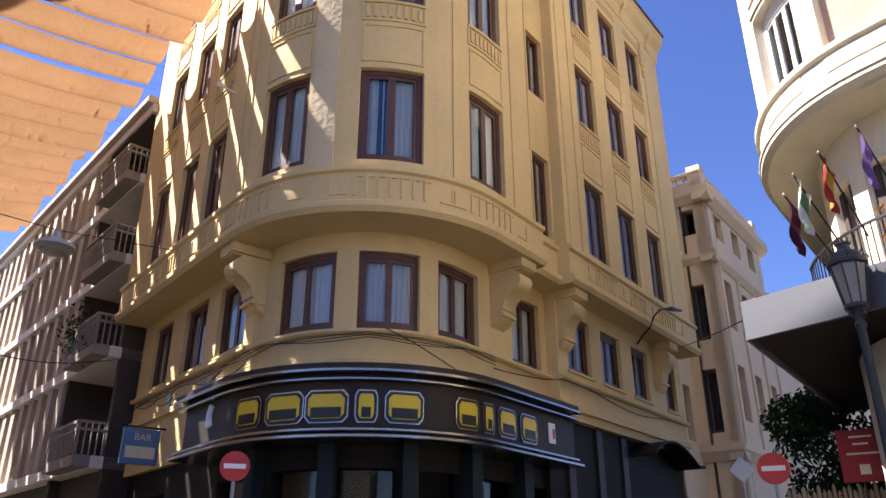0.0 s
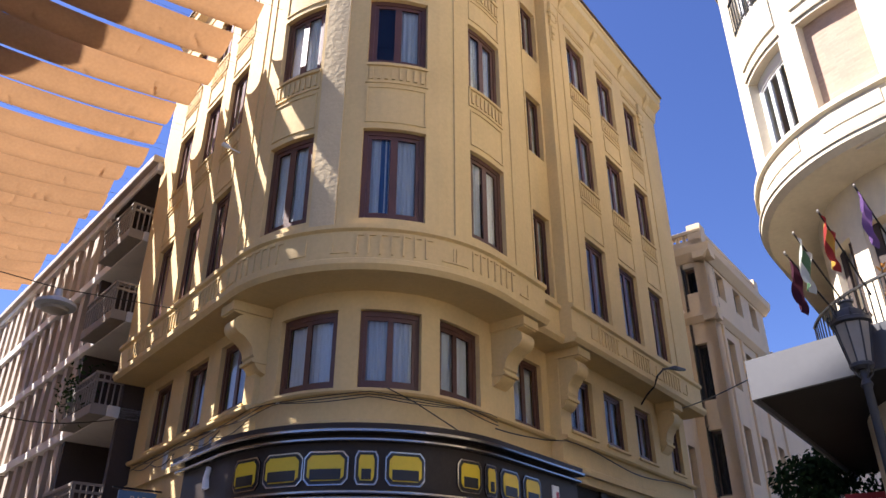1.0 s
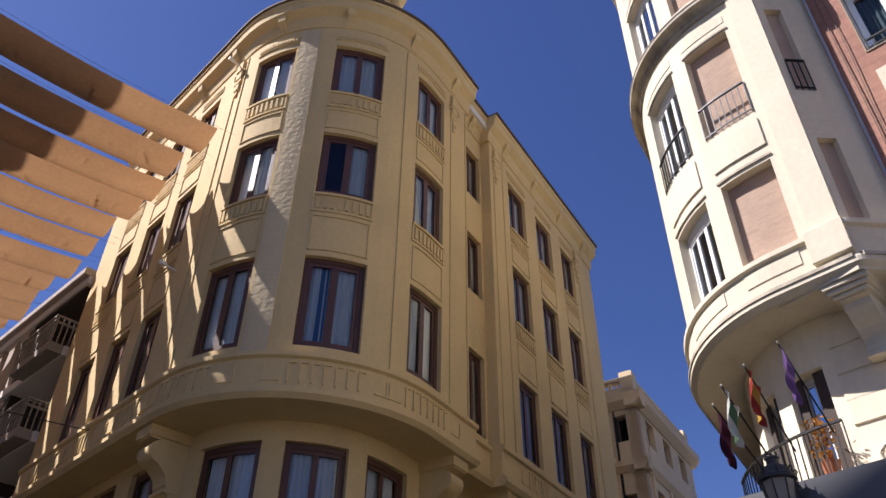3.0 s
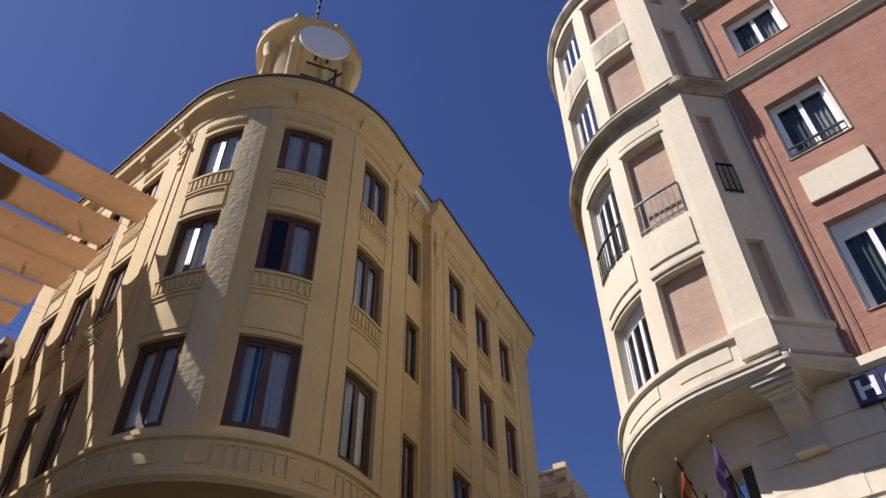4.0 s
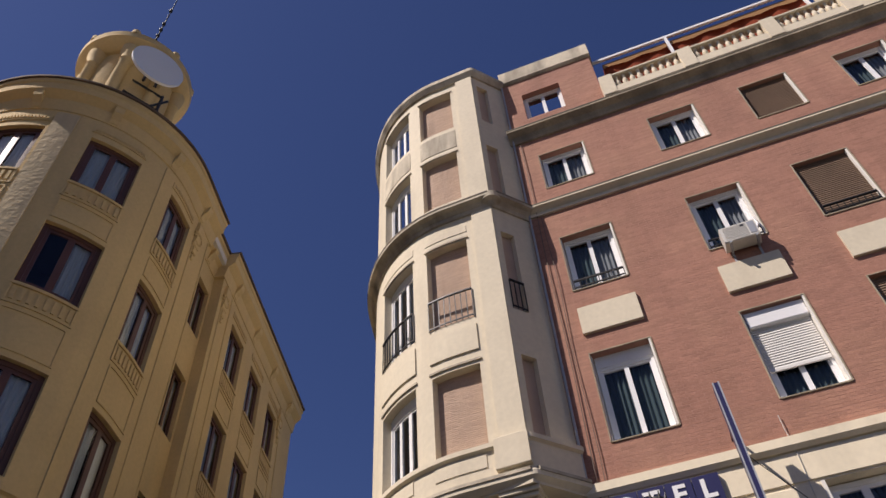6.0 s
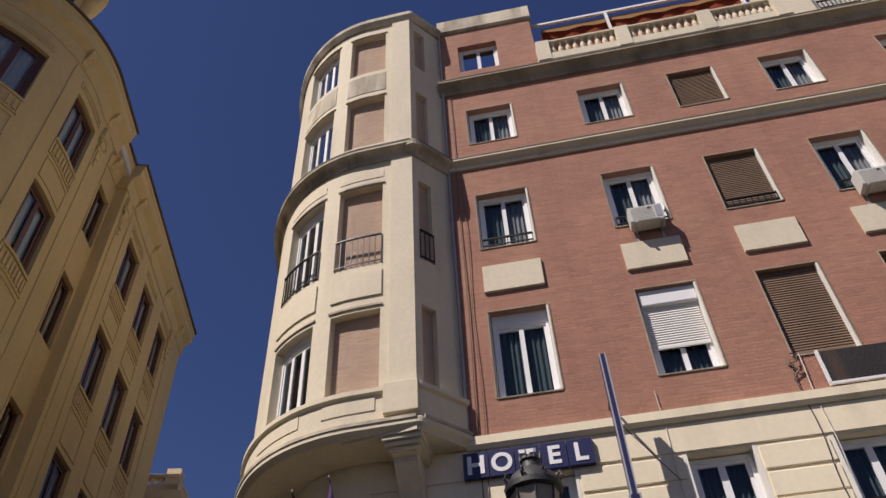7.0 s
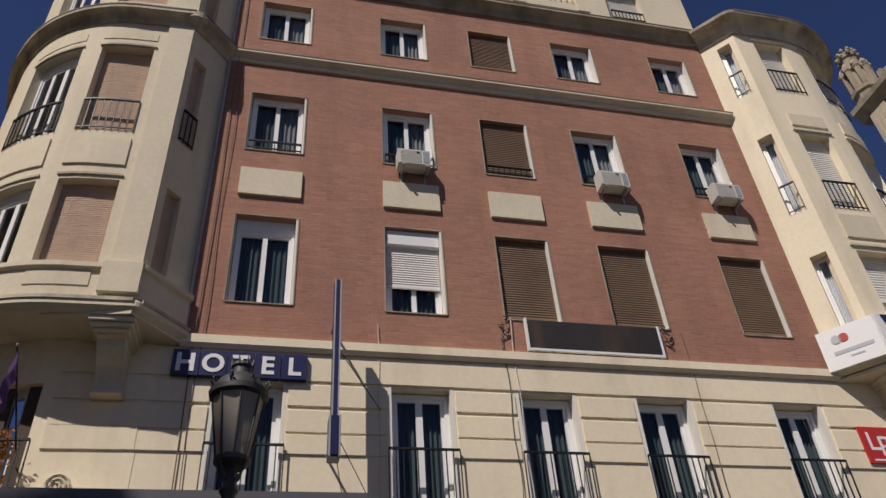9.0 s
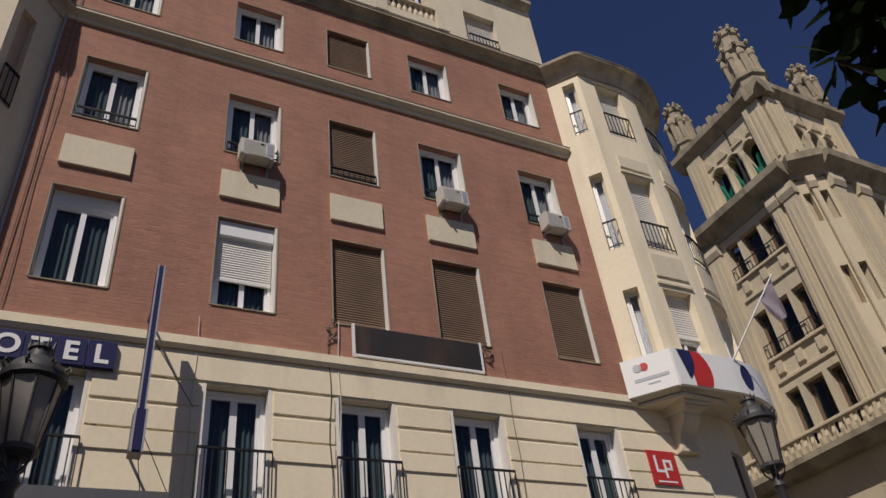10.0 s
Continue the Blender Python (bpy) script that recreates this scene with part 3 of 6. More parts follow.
for a, b in ((7.68, 8.4), (8.5, 9.34), (9.36, 10.19), (10.3, 10.73), (10.85, 11.6), (12.29, 12.9), (13.0, 13.38), (13.5, 14.16), (14.3, 14.95)):
    o = sign_shape(a, b, 0.0, 4.07, 4.65, -0.2, -0.16).done("sign_block", CHROME, shop)
    sign_shape(a, b, 0.028, 4.07, 4.65, -0.16, -0.15).done("block_edge", BLACK, o)
    sign_shape(a, b, 0.075, 4.07, 4.65, -0.15, -0.14).done("block_face", YELLOW_SIGN, o)
    Build().bar(A, a + 0.13, b - 0.13, 4.16, 4.34, -0.14, -0.132).done("block_core", BLACK, o)
Build().tube([A.p3(6.5, -0.2, 4.32), A.p3(6.48, -0.17, 4.52), A.p3(6.56, -0.17, 4.72)], [0.1, 0.07, 0.06]).done("emblem", WHITE, shop)
for q, m in (((15.45, 15.7, 4.2, 4.62), WHITE), ((15.58, 15.68, 4.3, 4.5), RED)):
    Build().bar(A, *q, -0.2, -0.17 if m is WHITE else -0.165).done("emblem", m, shop)
Build().wall(A, 0, AEND, 0, 4.0, -1.15, -0.86, [(a, a + 1.5, 0.1, 3.4) for a in (1.2, 5.6, 8.0, 9.8, 11.7, 13.6, 15.5, 18.2, 20.4, 22.4)]).done("ground_floor_wall", SHOP_BROWN, bA)
for a in (5.6, 8.0, 9.8, 11.7, 13.6, 15.5):
    glaze(A, a, a + 1.5, 0.1, 3.4, -1.04, bA, "shop_window")
for a in (7.4, 9.5, 11.35, 13.25, 15.1):
    Build().bar(A, a, a + 0.35, 0, 3.86, -0.88, -0.6, 0.03).done("shop_pillar", TEAL, bA)

# ---- brick hotel building with bowed towers ----
BR = Track((7.22, 7.61), 141, [("L", 11.3)])
BT = Track((11.015, 18.818), 217.00, [("L", 8.585), ("A", 3.5, 26.44), ("A", 2.6, 47.56), ("L", 1.02)])
fl_v = BR.at(0) - BT.end
FL = Track(BT.end, math.degrees(math.atan2(fl_v.x, fl_v.y)), [("L", fl_v.length)])
FL2 = Track(BR.at(11.3), 192, [("L", 0.85)])
BT2 = Track(FL2.end, 141, [("L", 1.25), ("A", 2.6, 74), ("L", 9)])
bB = thing("hotel_building", BR.p3(5.6, -3, 0), "red brick building over cream stone storeys with bowed towers", "building")
bcols = ((0.55, 1.6), (3.12, 4.14), (5.16, 6.17), (7.18, 8.2), (9.7, 10.68))
brows = ((8.5, 10.27), (11.87, 13.4), (15.15, 16.4))
bh = [(a, b, c, e) for a, b in bcols for c, e in brows]
Build().wall(BR, 0, 11.3, 7.7, 17.5, -0.4, -0.001, bh).done("brick_wall_bed", MORTAR, bB)
Build().wall(BR, 0, 2.45, 17.5, 20.4, -0.4, -0.001, [(0.5, 1.5, 18.1, 19.28)]).done("attic_wall_bed", MORTAR, bB)
Build().wall(BR, -0.36, 12.6, 0, 7.62, -0.4, 0, [(a, b, 4.9, 7.1) for a, b in bcols]).done("stone_wall", STONE, bB)
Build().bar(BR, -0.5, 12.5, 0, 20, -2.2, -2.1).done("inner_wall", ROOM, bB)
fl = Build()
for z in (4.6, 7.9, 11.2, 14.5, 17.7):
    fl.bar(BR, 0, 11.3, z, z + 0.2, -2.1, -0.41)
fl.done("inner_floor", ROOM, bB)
Build().run(BR, 0, 11.3, [(-0.1, 7.6), (0.05, 7.6), (0.1, 7.66), (0.1, 7.8), (-0.1, 7.84)]).done("string_course", STONE, bB)
Build().run(BR, -0.05, 11.35, [(-0.1, 14.26), (0.05, 14.26), (0.05, 14.31), (0.03, 14.32), (0.03, 14.38), (0.1, 14.43), (0.16, 14.46), (0.16, 14.52), (-0.1, 14.56)]).done("string_course", CREAM, bB)
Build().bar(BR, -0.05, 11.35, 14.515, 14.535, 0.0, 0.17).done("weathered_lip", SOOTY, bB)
# cove shade is put into the cornice's darker colour
Build().run(BR, -0.05, 11.35, [(-0.3, 17.1), (0.05, 17.1), (0.07, 17.14), (0.05, 17.18), (0.06, 17.22), (0.1, 17.31), (0.2, 17.38), (0.24, 17.4), (0.24, 17.47), (-0.3, 17.56)]).done("cornice", GRIMY_SHADED, bB)
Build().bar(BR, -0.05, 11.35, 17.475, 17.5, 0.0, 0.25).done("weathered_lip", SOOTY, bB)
Build().run(BR, 0, 2.5, [(-0.4, 20.0), (0.02, 20.0), (0.08, 20.06), (0.08, 20.12), (0.02, 20.16), (0.02, 20.7), (-0.4, 20.7)]).done("parapet", WORN, bB)
for z in (5.95, 6.28, 6.69, 7.08):
    gaps = [-0.36] + [x for a, b in bcols for x in (a - 0.03, b + 0.03)] + [12.6]
    for i in range(0, len(gaps), 2):
        if z < 7.05:
            Build().bar(BR, gaps[i], gaps[i + 1], z + 0.03, z + 0.33 if z < 6.2 else z + 0.38, -0.02, 0.025, 0.008).done("stone_course", STONE, bB)
Build().bar(BR, -0.36, 12.6, 7.13, 7.58, -0.02, 0.025, 0.008).done("stone_course", STONE, bB)
for a, b in bcols:
    Build().bar(BR, a - 0.02, b + 0.02, 10.72, 11.36, -0.02, 0.055, 0.01).done("plaster_panel", CREAM, bB)
for i, (a, b) in enumerate(bcols):
    for j, (c, e) in enumerate(brows):
        rv = Build()
        rv.bar(BR, b - 0.03, b + 0.002, c, e, -0.38, 0.006)
        rv.bar(BR, a - 0.002, a + 0.018, c, e, -0.38, -0.03)
        rv.bar(BR, a + 0.018, b - 0.03, c - 0.012, c + 0.012, -0.38, -0.02)
        rv.done("window_reveal", REVEAL, bB)
        sr = Build()
        sr.bar(BR, a - 0.024, a - 0.004, c - 0.02, e + 0.024, -0.01, 0.016)
        sr.bar(BR, b + 0.004, b + 0.024, c - 0.02, e + 0.024, -0.01, 0.016)
        sr.bar(BR, a - 0.004, b + 0.004, e + 0.004, e + 0.024, -0.01, 0.016)
        sr.bar(BR, a - 0.004, b + 0.004, c - 0.035, c - 0.013, -0.01, 0.02)
        sr.done("window_surround", GRIMY_SHADED, bB)
        if (j == 0 and i >= 2) or (i == 2):
            w = slats(bB, BR, a + 0.035, b - 0.035, c + 0.02, e, -0.08, BLIND, 0.05)
        else:
            top = e - 0.24 if j == 0 else e - 0.03
            window_unit(bB, BR, a + 0.035, b - 0.035, c + 0.012, top, -0.17, PVC, 2, 0.055, [GREEN_CURTAIN, GREEN_CURTAIN] if j == 0 else [GREEN_CURTAIN, SHEER])
            Build().bar(BR, a + 0.035, b - 0.035, top, e, -0.22, -0.135).done("blind_box", PVC, bB)
            if (i, j) == (1, 0):
                slats(bB, BR, a + 0.05, b - 0.05, 9.05, top - 0.1, -0.13, PALE_BLIND, 0.05)
                Build().bar(BR, a + 0.04, b - 0.04, top - 0.1, e - 0.01, -0.16, -0.05, 0.02).done("blind_casing", PVC, bB)
        if j == 1:
            railing(bB, BR, a + 0.04, b - 0.04, c, c + 0.24, 0.0, "window_guard", 0.12)
window_unit(bB, BR, 0.5, 1.5, 18.1, 19.28, -0.17, PVC, 2, 0.06, [None, None])
for a, b in bcols:
    rv = Build()
    rv.bar(BR, b - 0.05, b + 0.002, 4.9, 7.1, -0.38, 0.004)
    rv.bar(BR, a - 0.002, a + 0.05, 4.9, 7.1, -0.38, 0.004)
    rv.done("window_reveal", REVEAL, bB)
    window_unit(bB, BR, a + 0.05, b - 0.05, 4.9, 7.08, -0.2, PVC, 2, 0.07, [GREEN_CURTAIN, GREEN_CURTAIN])
    railing(bB, BR, a - 0.02, b + 0.02, 5.0, 6.1, 0.08)


def tower(tr, flank, mirror):
    """A bowed tower: overhanging bay from the slab up, with bricked, glazed and blank openings."""
    ubrick, uglass = ((10.82 + 1, 11.74 + 1), (9.35 + 1, 10.45 + 1)) if not mirror else ((0.5, 1.3), (1.9, 3.1))
    rows = ((8.5, 10.2), (11.3, 13.5), (14.9, 16.7), (17.8, 19.5))
    hs = [(a, b, c, e) for a, b in (ubrick, uglass) for c, e in rows]
    top = 20.0 if not mirror else 17.35
    hs = [h for h in hs if h[3] < top]
    plaster = STONE if mirror else CREAM
    Build().wall(tr, 0, tr.total, 7.7, top, -0.3, 0, hs).done("tower_wall", plaster, bB)
    fw = ((0.38, 0.7) if mirror else (0.12, 0.44))
    fh = [(fw[0], fw[1], c, e) for c, e in rows if e < top]
    Build().wall(flank, 0, flank.total, 7.7, top, -0.3, 0, fh).done("tower_flank", plaster, bB)
    for t2 in (tr, flank):
        e0, e1 = (0, t2.total)
        Build().run(t2, e0, e1, [(-0.9, 7.66), (0.06, 7.66), (0.15, 7.74), (0.15, 7.82), (0.08, 7.9), (0.08, 8.36), (0.14, 8.39), (0.14, 8.47), (-0.3, 8.5)]).done("balcony_band", CREAM, bB)
        Build().run(t2, e0, e1, [(0.1, 7.825), (0.17, 7.815), (0.17, 7.87), (0.085, 7.91)]).done("weathered_lip", WORN, bB)
        if not mirror:
            Build().run(t2, e0, e1, [(-0.3, 14.2), (0.04, 14.2), (0.06, 14.26), (0.05, 14.3), (0.12, 14.38), (0.22, 14.42), (0.22, 14.5), (-0.3, 14.6)]).done("string_course", WORN, bB)
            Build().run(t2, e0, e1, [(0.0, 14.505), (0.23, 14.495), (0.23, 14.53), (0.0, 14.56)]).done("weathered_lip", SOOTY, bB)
        Build().run(t2, e0, e1, [(-0.3, top - 0.42), (0.05, top - 0.42), (0.07, top - 0.34), (0.05, top - 0.3), (0.1, top - 0.16), (0.22, top - 0.06), (0.36, top - 0.02), (0.38, top + 0.06), (-0.3, top + 0.16)] if mirror else [(-0.3, top - 0.15), (0.05, top - 0.15), (0.14, top), (0.14, top + 0.14), (-0.3, top + 0.2)]).done("cornice", WORN, bB)
    doors = [(10.1, 10.95, 4.9, 6.95), (11.35, 12.2, 4.9, 6.95)] if not mirror else [(1.9, 2.6, 4.9, 6.95)]
    Build().wall(tr, 0, tr.total + (0 if mirror else 0.24), 0, 7.7, -1.1, -0.7, doors).done("tower_base_wall", STONE, bB)
    for a, b, c, e in doors:
        window_unit(bB, tr, a + 0.02, b - 0.02, c, e, -0.95, PVC, 2, 0.06)
        for q in ((a + 0.02, a + 0.24), (b - 0.3, b - 0.02)):
            Build().bar(tr, *q, c, e, -0.84, -0.8, 0.01).done("open_shutter", DARK_BROWN, bB)
    near = ((tr.total, tr.total - 1.2, BR.at(0.05, 0.03), BR.at(-1.0, -0.5)) if not mirror else (0.0, 1.2, BR.at(11.25, 0.03), BR.at(12.4, -0.5)))
    sof = [tr.at(near[1], 0.0), tr.at(near[0], 0.12), near[2], near[3]]
    Build().plate([(p.x, p.y, 7.63) for p in sof], 0.06).done("bay_soffit", CREAM, bB)
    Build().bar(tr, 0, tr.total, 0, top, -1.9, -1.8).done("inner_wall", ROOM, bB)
    for i, (c, e) in enumerate(rows):
        if e > top:
            continue
        a, b = ubrick
        if mirror:
            slats(bB, tr, a, b, c + (0.6 if i == 0 else 0.02), e, -0.2, PALE_BLIND)
            if i == 0:
                window_unit(bB, tr, a, b, c, c + 0.6, -0.25, PVC, 2, 0.05)
        else:
            Build().bar(tr, a, b, c, e, -0.25, -0.17).done("brick_infill", PALE_MORTAR, bB)
        a, b = uglass
        window_unit(bB, tr, a, b, c, e - 0.15, -0.18, PVC, 3, 0.06)
        Build().bar(tr, a, b, e - 0.15, e, -0.25, -0.16).done("blind_box", PVC, bB)
        if mirror:
            window_unit(bB, flank, fw[0], fw[1], c, e, -0.2, PVC, 1, 0.05, [CURTAIN])
        else:
            Build().bar(flank, fw[0], fw[1], c, e, -0.25, -0.12).done("blank_panel", PALE_MORTAR, bB)
        if mirror:
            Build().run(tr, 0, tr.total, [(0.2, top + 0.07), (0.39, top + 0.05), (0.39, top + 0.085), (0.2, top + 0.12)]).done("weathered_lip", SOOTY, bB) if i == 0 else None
        if i == 1 or (mirror and i == 2):
            for q in (ubrick, uglass):
                railing(bB, tr, q[0], q[1], c, c + 0.75, 0.02)
            railing(bB, flank, fw[0], fw[1], c, c + 0.75, 0.02)


def tower_corner(p, top, plain=False):
    """Rounds the mouldings where a tower meets its flank."""
    for name, mat, prof in (("balcony_band", CREAM, [(0.02, 7.66), (0.06, 7.66), (0.15, 7.74), (0.15, 7.82), (0.08, 7.9), (0.08, 8.36), (0.14, 8.39), (0.14, 8.47), (0.02, 8.5)]), ("string_course", WORN, [(0.02, 14.2), (0.04, 14.2), (0.12, 14.3), (0.22, 14.36), (0.22, 14.52), (0.02, 14.6)]), ("cornice", WORN, [(0.02, top - 0.15), (0.05, top - 0.15), (0.14, top), (0.14, top + 0.14), (0.02, top + 0.2)])):
        if plain and name == "string_course":
            continue
        if plain and name == "cornice":
            prof = [(0.02, top - 0.42), (0.05, top - 0.42), (0.07, top - 0.34), (0.05, top - 0.3), (0.1, top - 0.16), (0.22, top - 0.06), (0.36, top - 0.02), (0.38, top + 0.06), (0.02, top + 0.16)]
        Build().lathe((p.x, p.y, 0), prof, 20).done(name, mat, bB)


tower_corner(BT.end, 20.0)
tower_corner(FL2.end, 17.35, True)
tower(BT, FL, False)
tower(BT2, FL2, True)
tagged(bB, "red brick building over cream stone storeys with bowed towers", "building")

# ---- far buildings ----
C0 = Vector((24.3, -10.5))
CRt = Track(C0, 141, [("L", 16)])
bC = thing("cream_tower_building", (30, -14, 0), "ornate cream stone building with pinnacled corner tower", "building")
# ---- awnings over the side street ----
awning_at = [0.2, 1.63, 2.8, 4.05, 5.2, 6.57, 7.95, 9.2, 10.4, 11.5, 12.6]
awning_at += [awning_at[-1] + 1.16 * (k + 1) for k in range(7)]
for k, along in enumerate(awning_at):
    e = Vector((-4.65, 13.86)) + compass(-40) * along + compass(-130) * (0.03 * max(0, k - 6))
    st = thing("street_awning", (e.x, e.y, 15.0), "sun-faded orange canvas street awning strip hung on wires", "awning", "awning strips over the side street")
    rows, span, seed = [], 10.0, 7.3 * k
    half = 0.53 + 0.04 * math.sin(k * 2.3)
    for i in range(161):
        s = span * i / 160
        row = []
        for j in range(17):
            w = j / 16
            belly = math.sin(math.pi * w)
            p = e + compass(-130) * (s + 0.12 * math.sin(k * 1.9)) + compass(-40) * (2 * half * (w - 0.5))
            sag = 0.36 * belly ** 0.8 + 0.45 * (1 - (2 * s / span - 1) ** 2)
            fold = noise.noise(Vector((s * 1.7 + 0.5 * w + seed, w * 0.9, 9.0)))
            fine = noise.noise(Vector((s * 3.6 - 0.8 * w + seed, w * 1.3, 4.0)))
            crease = belly * (0.085 * max(0, 0.09 - abs(fold)) / 0.09 * max(0.0, 0.15 + fine * 2.2) + 0.012 * fine) + 0.018 * noise.noise(Vector((s * 0.5 + seed, w * 0.6, seed)))
            row.append((p.x, p.y, 15.5 - sag + crease + 0.05 * math.sin(k * 2.7)))
        rows.append(row)
    Build().sheet(rows).done("canvas", CANVAS, st, smooth=True)
    for w in (-half, half):
        o = compass(-40) * w
        a = e + o - compass(-130) * 0.5
        Build().tube([(a.x + compass(-130).x * x, a.y + compass(-130).y * x, 15.62 - 0.45 * (1 - (2 * x / (span + 1) - 1) ** 2)) for x in [q * (span + 1) / 10 for q in range(11)]], 0.004, 4).done("wire", IRON, st)

# ---- more of the hotel building ----
for z0, z1 in ((8.5, 14.2), (14.6, 19.85)):
    Build().bar(BT, 12.92, 13.37, z0, z1, -0.02, 0.05, 0.01).done("pilaster", CREAM, bB)
Build().bar(BT, 12.86, 13.41, 7.95, 8.5, 0.0, 0.17, 0.01).done("pilaster_base", CREAM, bB)
for a, b in ((11.8, 12.76), (10.33, 11.47)):
    for z0, z1, m, d in ((10.5, 11.12, CREAM, 0.03), (13.72, 13.92, CREAM, 0.012), (16.92, 17.66, WORN, 0.012)):
        Build().bar(BT, a, b, z0, z1, -0.02, d, 0.01).done("raised_panel", m, bB)
    Build().bar(BT, a + 0.05, b - 0.05, 8.08, 8.32, 0.06, 0.095, 0.01).done("band_panel", CREAM, bB)
    for z in (10.3, 13.56, 16.75, 19.55):
        Build().bar(BT, a - 0.02, b + 0.02, z - 0.03, z + 0.01, -0.02, 0.03).done("drip_mould", WORN, bB)
for a, b in ((0.45, 1.35), (1.85, 3.15)):
    for z0, z1 in ((10.5, 11.12), (13.72, 14.1)):
        Build().bar(BT2, a, b, z0, z1, -0.02, 0.035, 0.012).done("raised_panel", CREAM, bB)
    for z in (10.3, 13.56, 16.75):
        Build().bar(BT2, a - 0.04, b + 0.04, z, z + 0.06, -0.02, 0.045).done("drip_mould", CREAM, bB)


def hotel_corbel(tr, u, w):
    prof = [(-0.86, 7.62), (-0.08, 7.62), (-0.08, 7.4), (-0.16, 7.37), (-0.18, 7.29), (-0.26, 7.19), (-0.38, 7.07), (-0.46, 6.96), (-0.5, 6.86), (-0.46, 6.84), (-0.46, 6.78), (-0.56, 6.73), (-0.86, 6.7)]
    b = Build().run(tr, u, u + w, prof)
    cb = b.done("corbel", CREAM, bB)
    for z0, z1, x, d in ((7.55, 7.63, 0.13, 0.06), (7.48, 7.55, 0.1, 0.02), (7.42, 7.48, 0.06, -0.03)):
        Build().bar(tr, u - x, u + w + x, z0, z1, -0.86, d, 0.015).done("corbel_cap", CREAM, cb)
    Build().bar(tr, u - 0.03, u + w + 0.03, 6.7, 6.78, -0.86, -0.46, 0.01).done("corbel_foot", CREAM, cb)


for z in (5.98, 6.31, 6.72, 7.13):
    Build().bar(BT, 12.42, 13.6, z, z + (0.45 if z > 7 else 0.36), -0.72, -0.675, 0.008).done("stone_course", STONE, bB)
hotel_corbel(BT, 12.95, 0.36)
hotel_corbel(BT2, 0.15, 0.42)

# curved first-floor balcony with its railing
Build().run(BT, 9.7, 12.6, [(-0.9, 5.0), (-0.34, 5.0), (-0.22, 5.1), (-0.22, 5.24), (-0.9, 5.26)]).done("balcony_slab", CREAM, bB)
railing(bB, BT, 9.75, 12.42, 5.24, 5.94, -0.27, "balcony_railing", 0.12)
sc = Build().tube([BT.p3(12.82, -0.75, 5.38), BT.p3(12.82, -0.42, 5.38)], 0.15, 20).done("scroll_bracket", CREAM, bB)
Build().tube([BT.p3(12.82 + (0.16 - 0.0045 * q) * math.cos(q * 0.5), -0.41, 5.38 + (0.16 - 0.0045 * q) * math.sin(q * 0.5)) for q in range(30)], 0.02, 6).done("scroll_rim", CREAM, sc)
Build().run(BT, 12.9, 13.5, [(-0.75, 5.05), (-0.45, 5.05), (-0.42, 5.2), (-0.75, 5.26)]).done("scroll_tail", CREAM, sc)

# roof terrace, attic and its shade
for u in (2.6, 4.53, 6.5, 8.2):
    Build().bar(BR, u - 0.16, u + 0.16, 17.55, 18.42, -0.02, 0.26, 0.02).done("balustrade_pier", CREAM, bB)
Build().bar(BR, 2.6, 8.2, 18.32, 18.4, 0.02, 0.24, 0.015).done("balustrade_rail", CREAM, bB)
Build().bar(BR, 2.6, 8.2, 17.55, 17.84, 0.02, 0.24, 0.015).done("balustrade_plinth", CREAM, bB)
bal = Build().lathe((0, 0, 0), [(0.06, 0), (0.06, 0.04), (0.03, 0.08), (0.07, 0.18), (0.065, 0.24), (0.03, 0.37), (0.05, 0.43), (0.055, 0.48)], 10)
bal_mesh = None
for a, b in ((2.76, 4.37), (4.69, 6.34), (6.66, 8.04)):
    for k in range(9):
        p = BR.p3(a + (b - a) * (k + 0.5) / 9, 0.13, 17.84)
        if bal_mesh is None:
            ob = bal.done("baluster", CREAM, bB, smooth=True)
            bal_mesh = ob.data
        else:
            ob = new("baluster", bal_mesh)
            ob.parent, ob.matrix_parent_inverse = bB, parent_world(bB).inverted()
        ob.location = p
Build().wall(BR, 8.1, 11.5, 17.5, 20.6, -0.5, -0.12, [(9.15, 10.15, 18.0, 19.35)]).done("attic_wall", CREAM, bB)
slats(bB, BR, 9.15, 10.15, 18.0, 19.35, -0.3, PALE_BLIND)
Build().run(BR, 8.1, 11.5, [(-0.5, 20.4), (-0.08, 20.4), (0.1, 20.56), (0.1, 20.7), (-0.5, 20.75)]).done("attic_cornice", WORN, bB)
railing(bB, BR, 9.2, 10.1, 18.0, 18.35, -0.08, "window_guard", 0.1)
shade = thing("terrace_awning", BR.p3(5, -1.2, 18.0), "rust red awning on a white frame over the roof terrace", "awning")
Build().sheet([[BR.p3(2.75 + 5.2 * i / 24, -0.5, 20.2) for i in range(25)], [BR.p3(2.75 + 5.2 * i / 24, -0.48, 19.95 + 0.04 * math.sin(i * 1.6)) for i in range(25)]]).done("awning_valance", CANVAS, shade)
Build().sheet([[BR.p3(2.75 + 5.2 * i / 40, -0.56 + 0.03 * math.sin(i * 1.3), z) for i in range(41)] for z in (17.6, 18.8, 20.2)]).done("awning_curtain", REDCLOTH, shade)
Build().sheet([[BR.p3(u, -0.5, 20.2) for u in (2.75, 7.95)], [BR.p3(u, -2.6, 20.5) for u in (2.75, 7.95)]]).done("awning_cloth", REDCLOTH, shade)
for u in (4.5, 7.9):
    Build().bar(BR, u - 0.035, u + 0.035, 17.56, 20.3, -0.45, -0.38).done("awning_post", WHITE, shade)
Build().bar(BR, 2.5, 8.0, 20.3, 20.38, -0.47, -0.4).done("awning_rail", WHITE, shade)

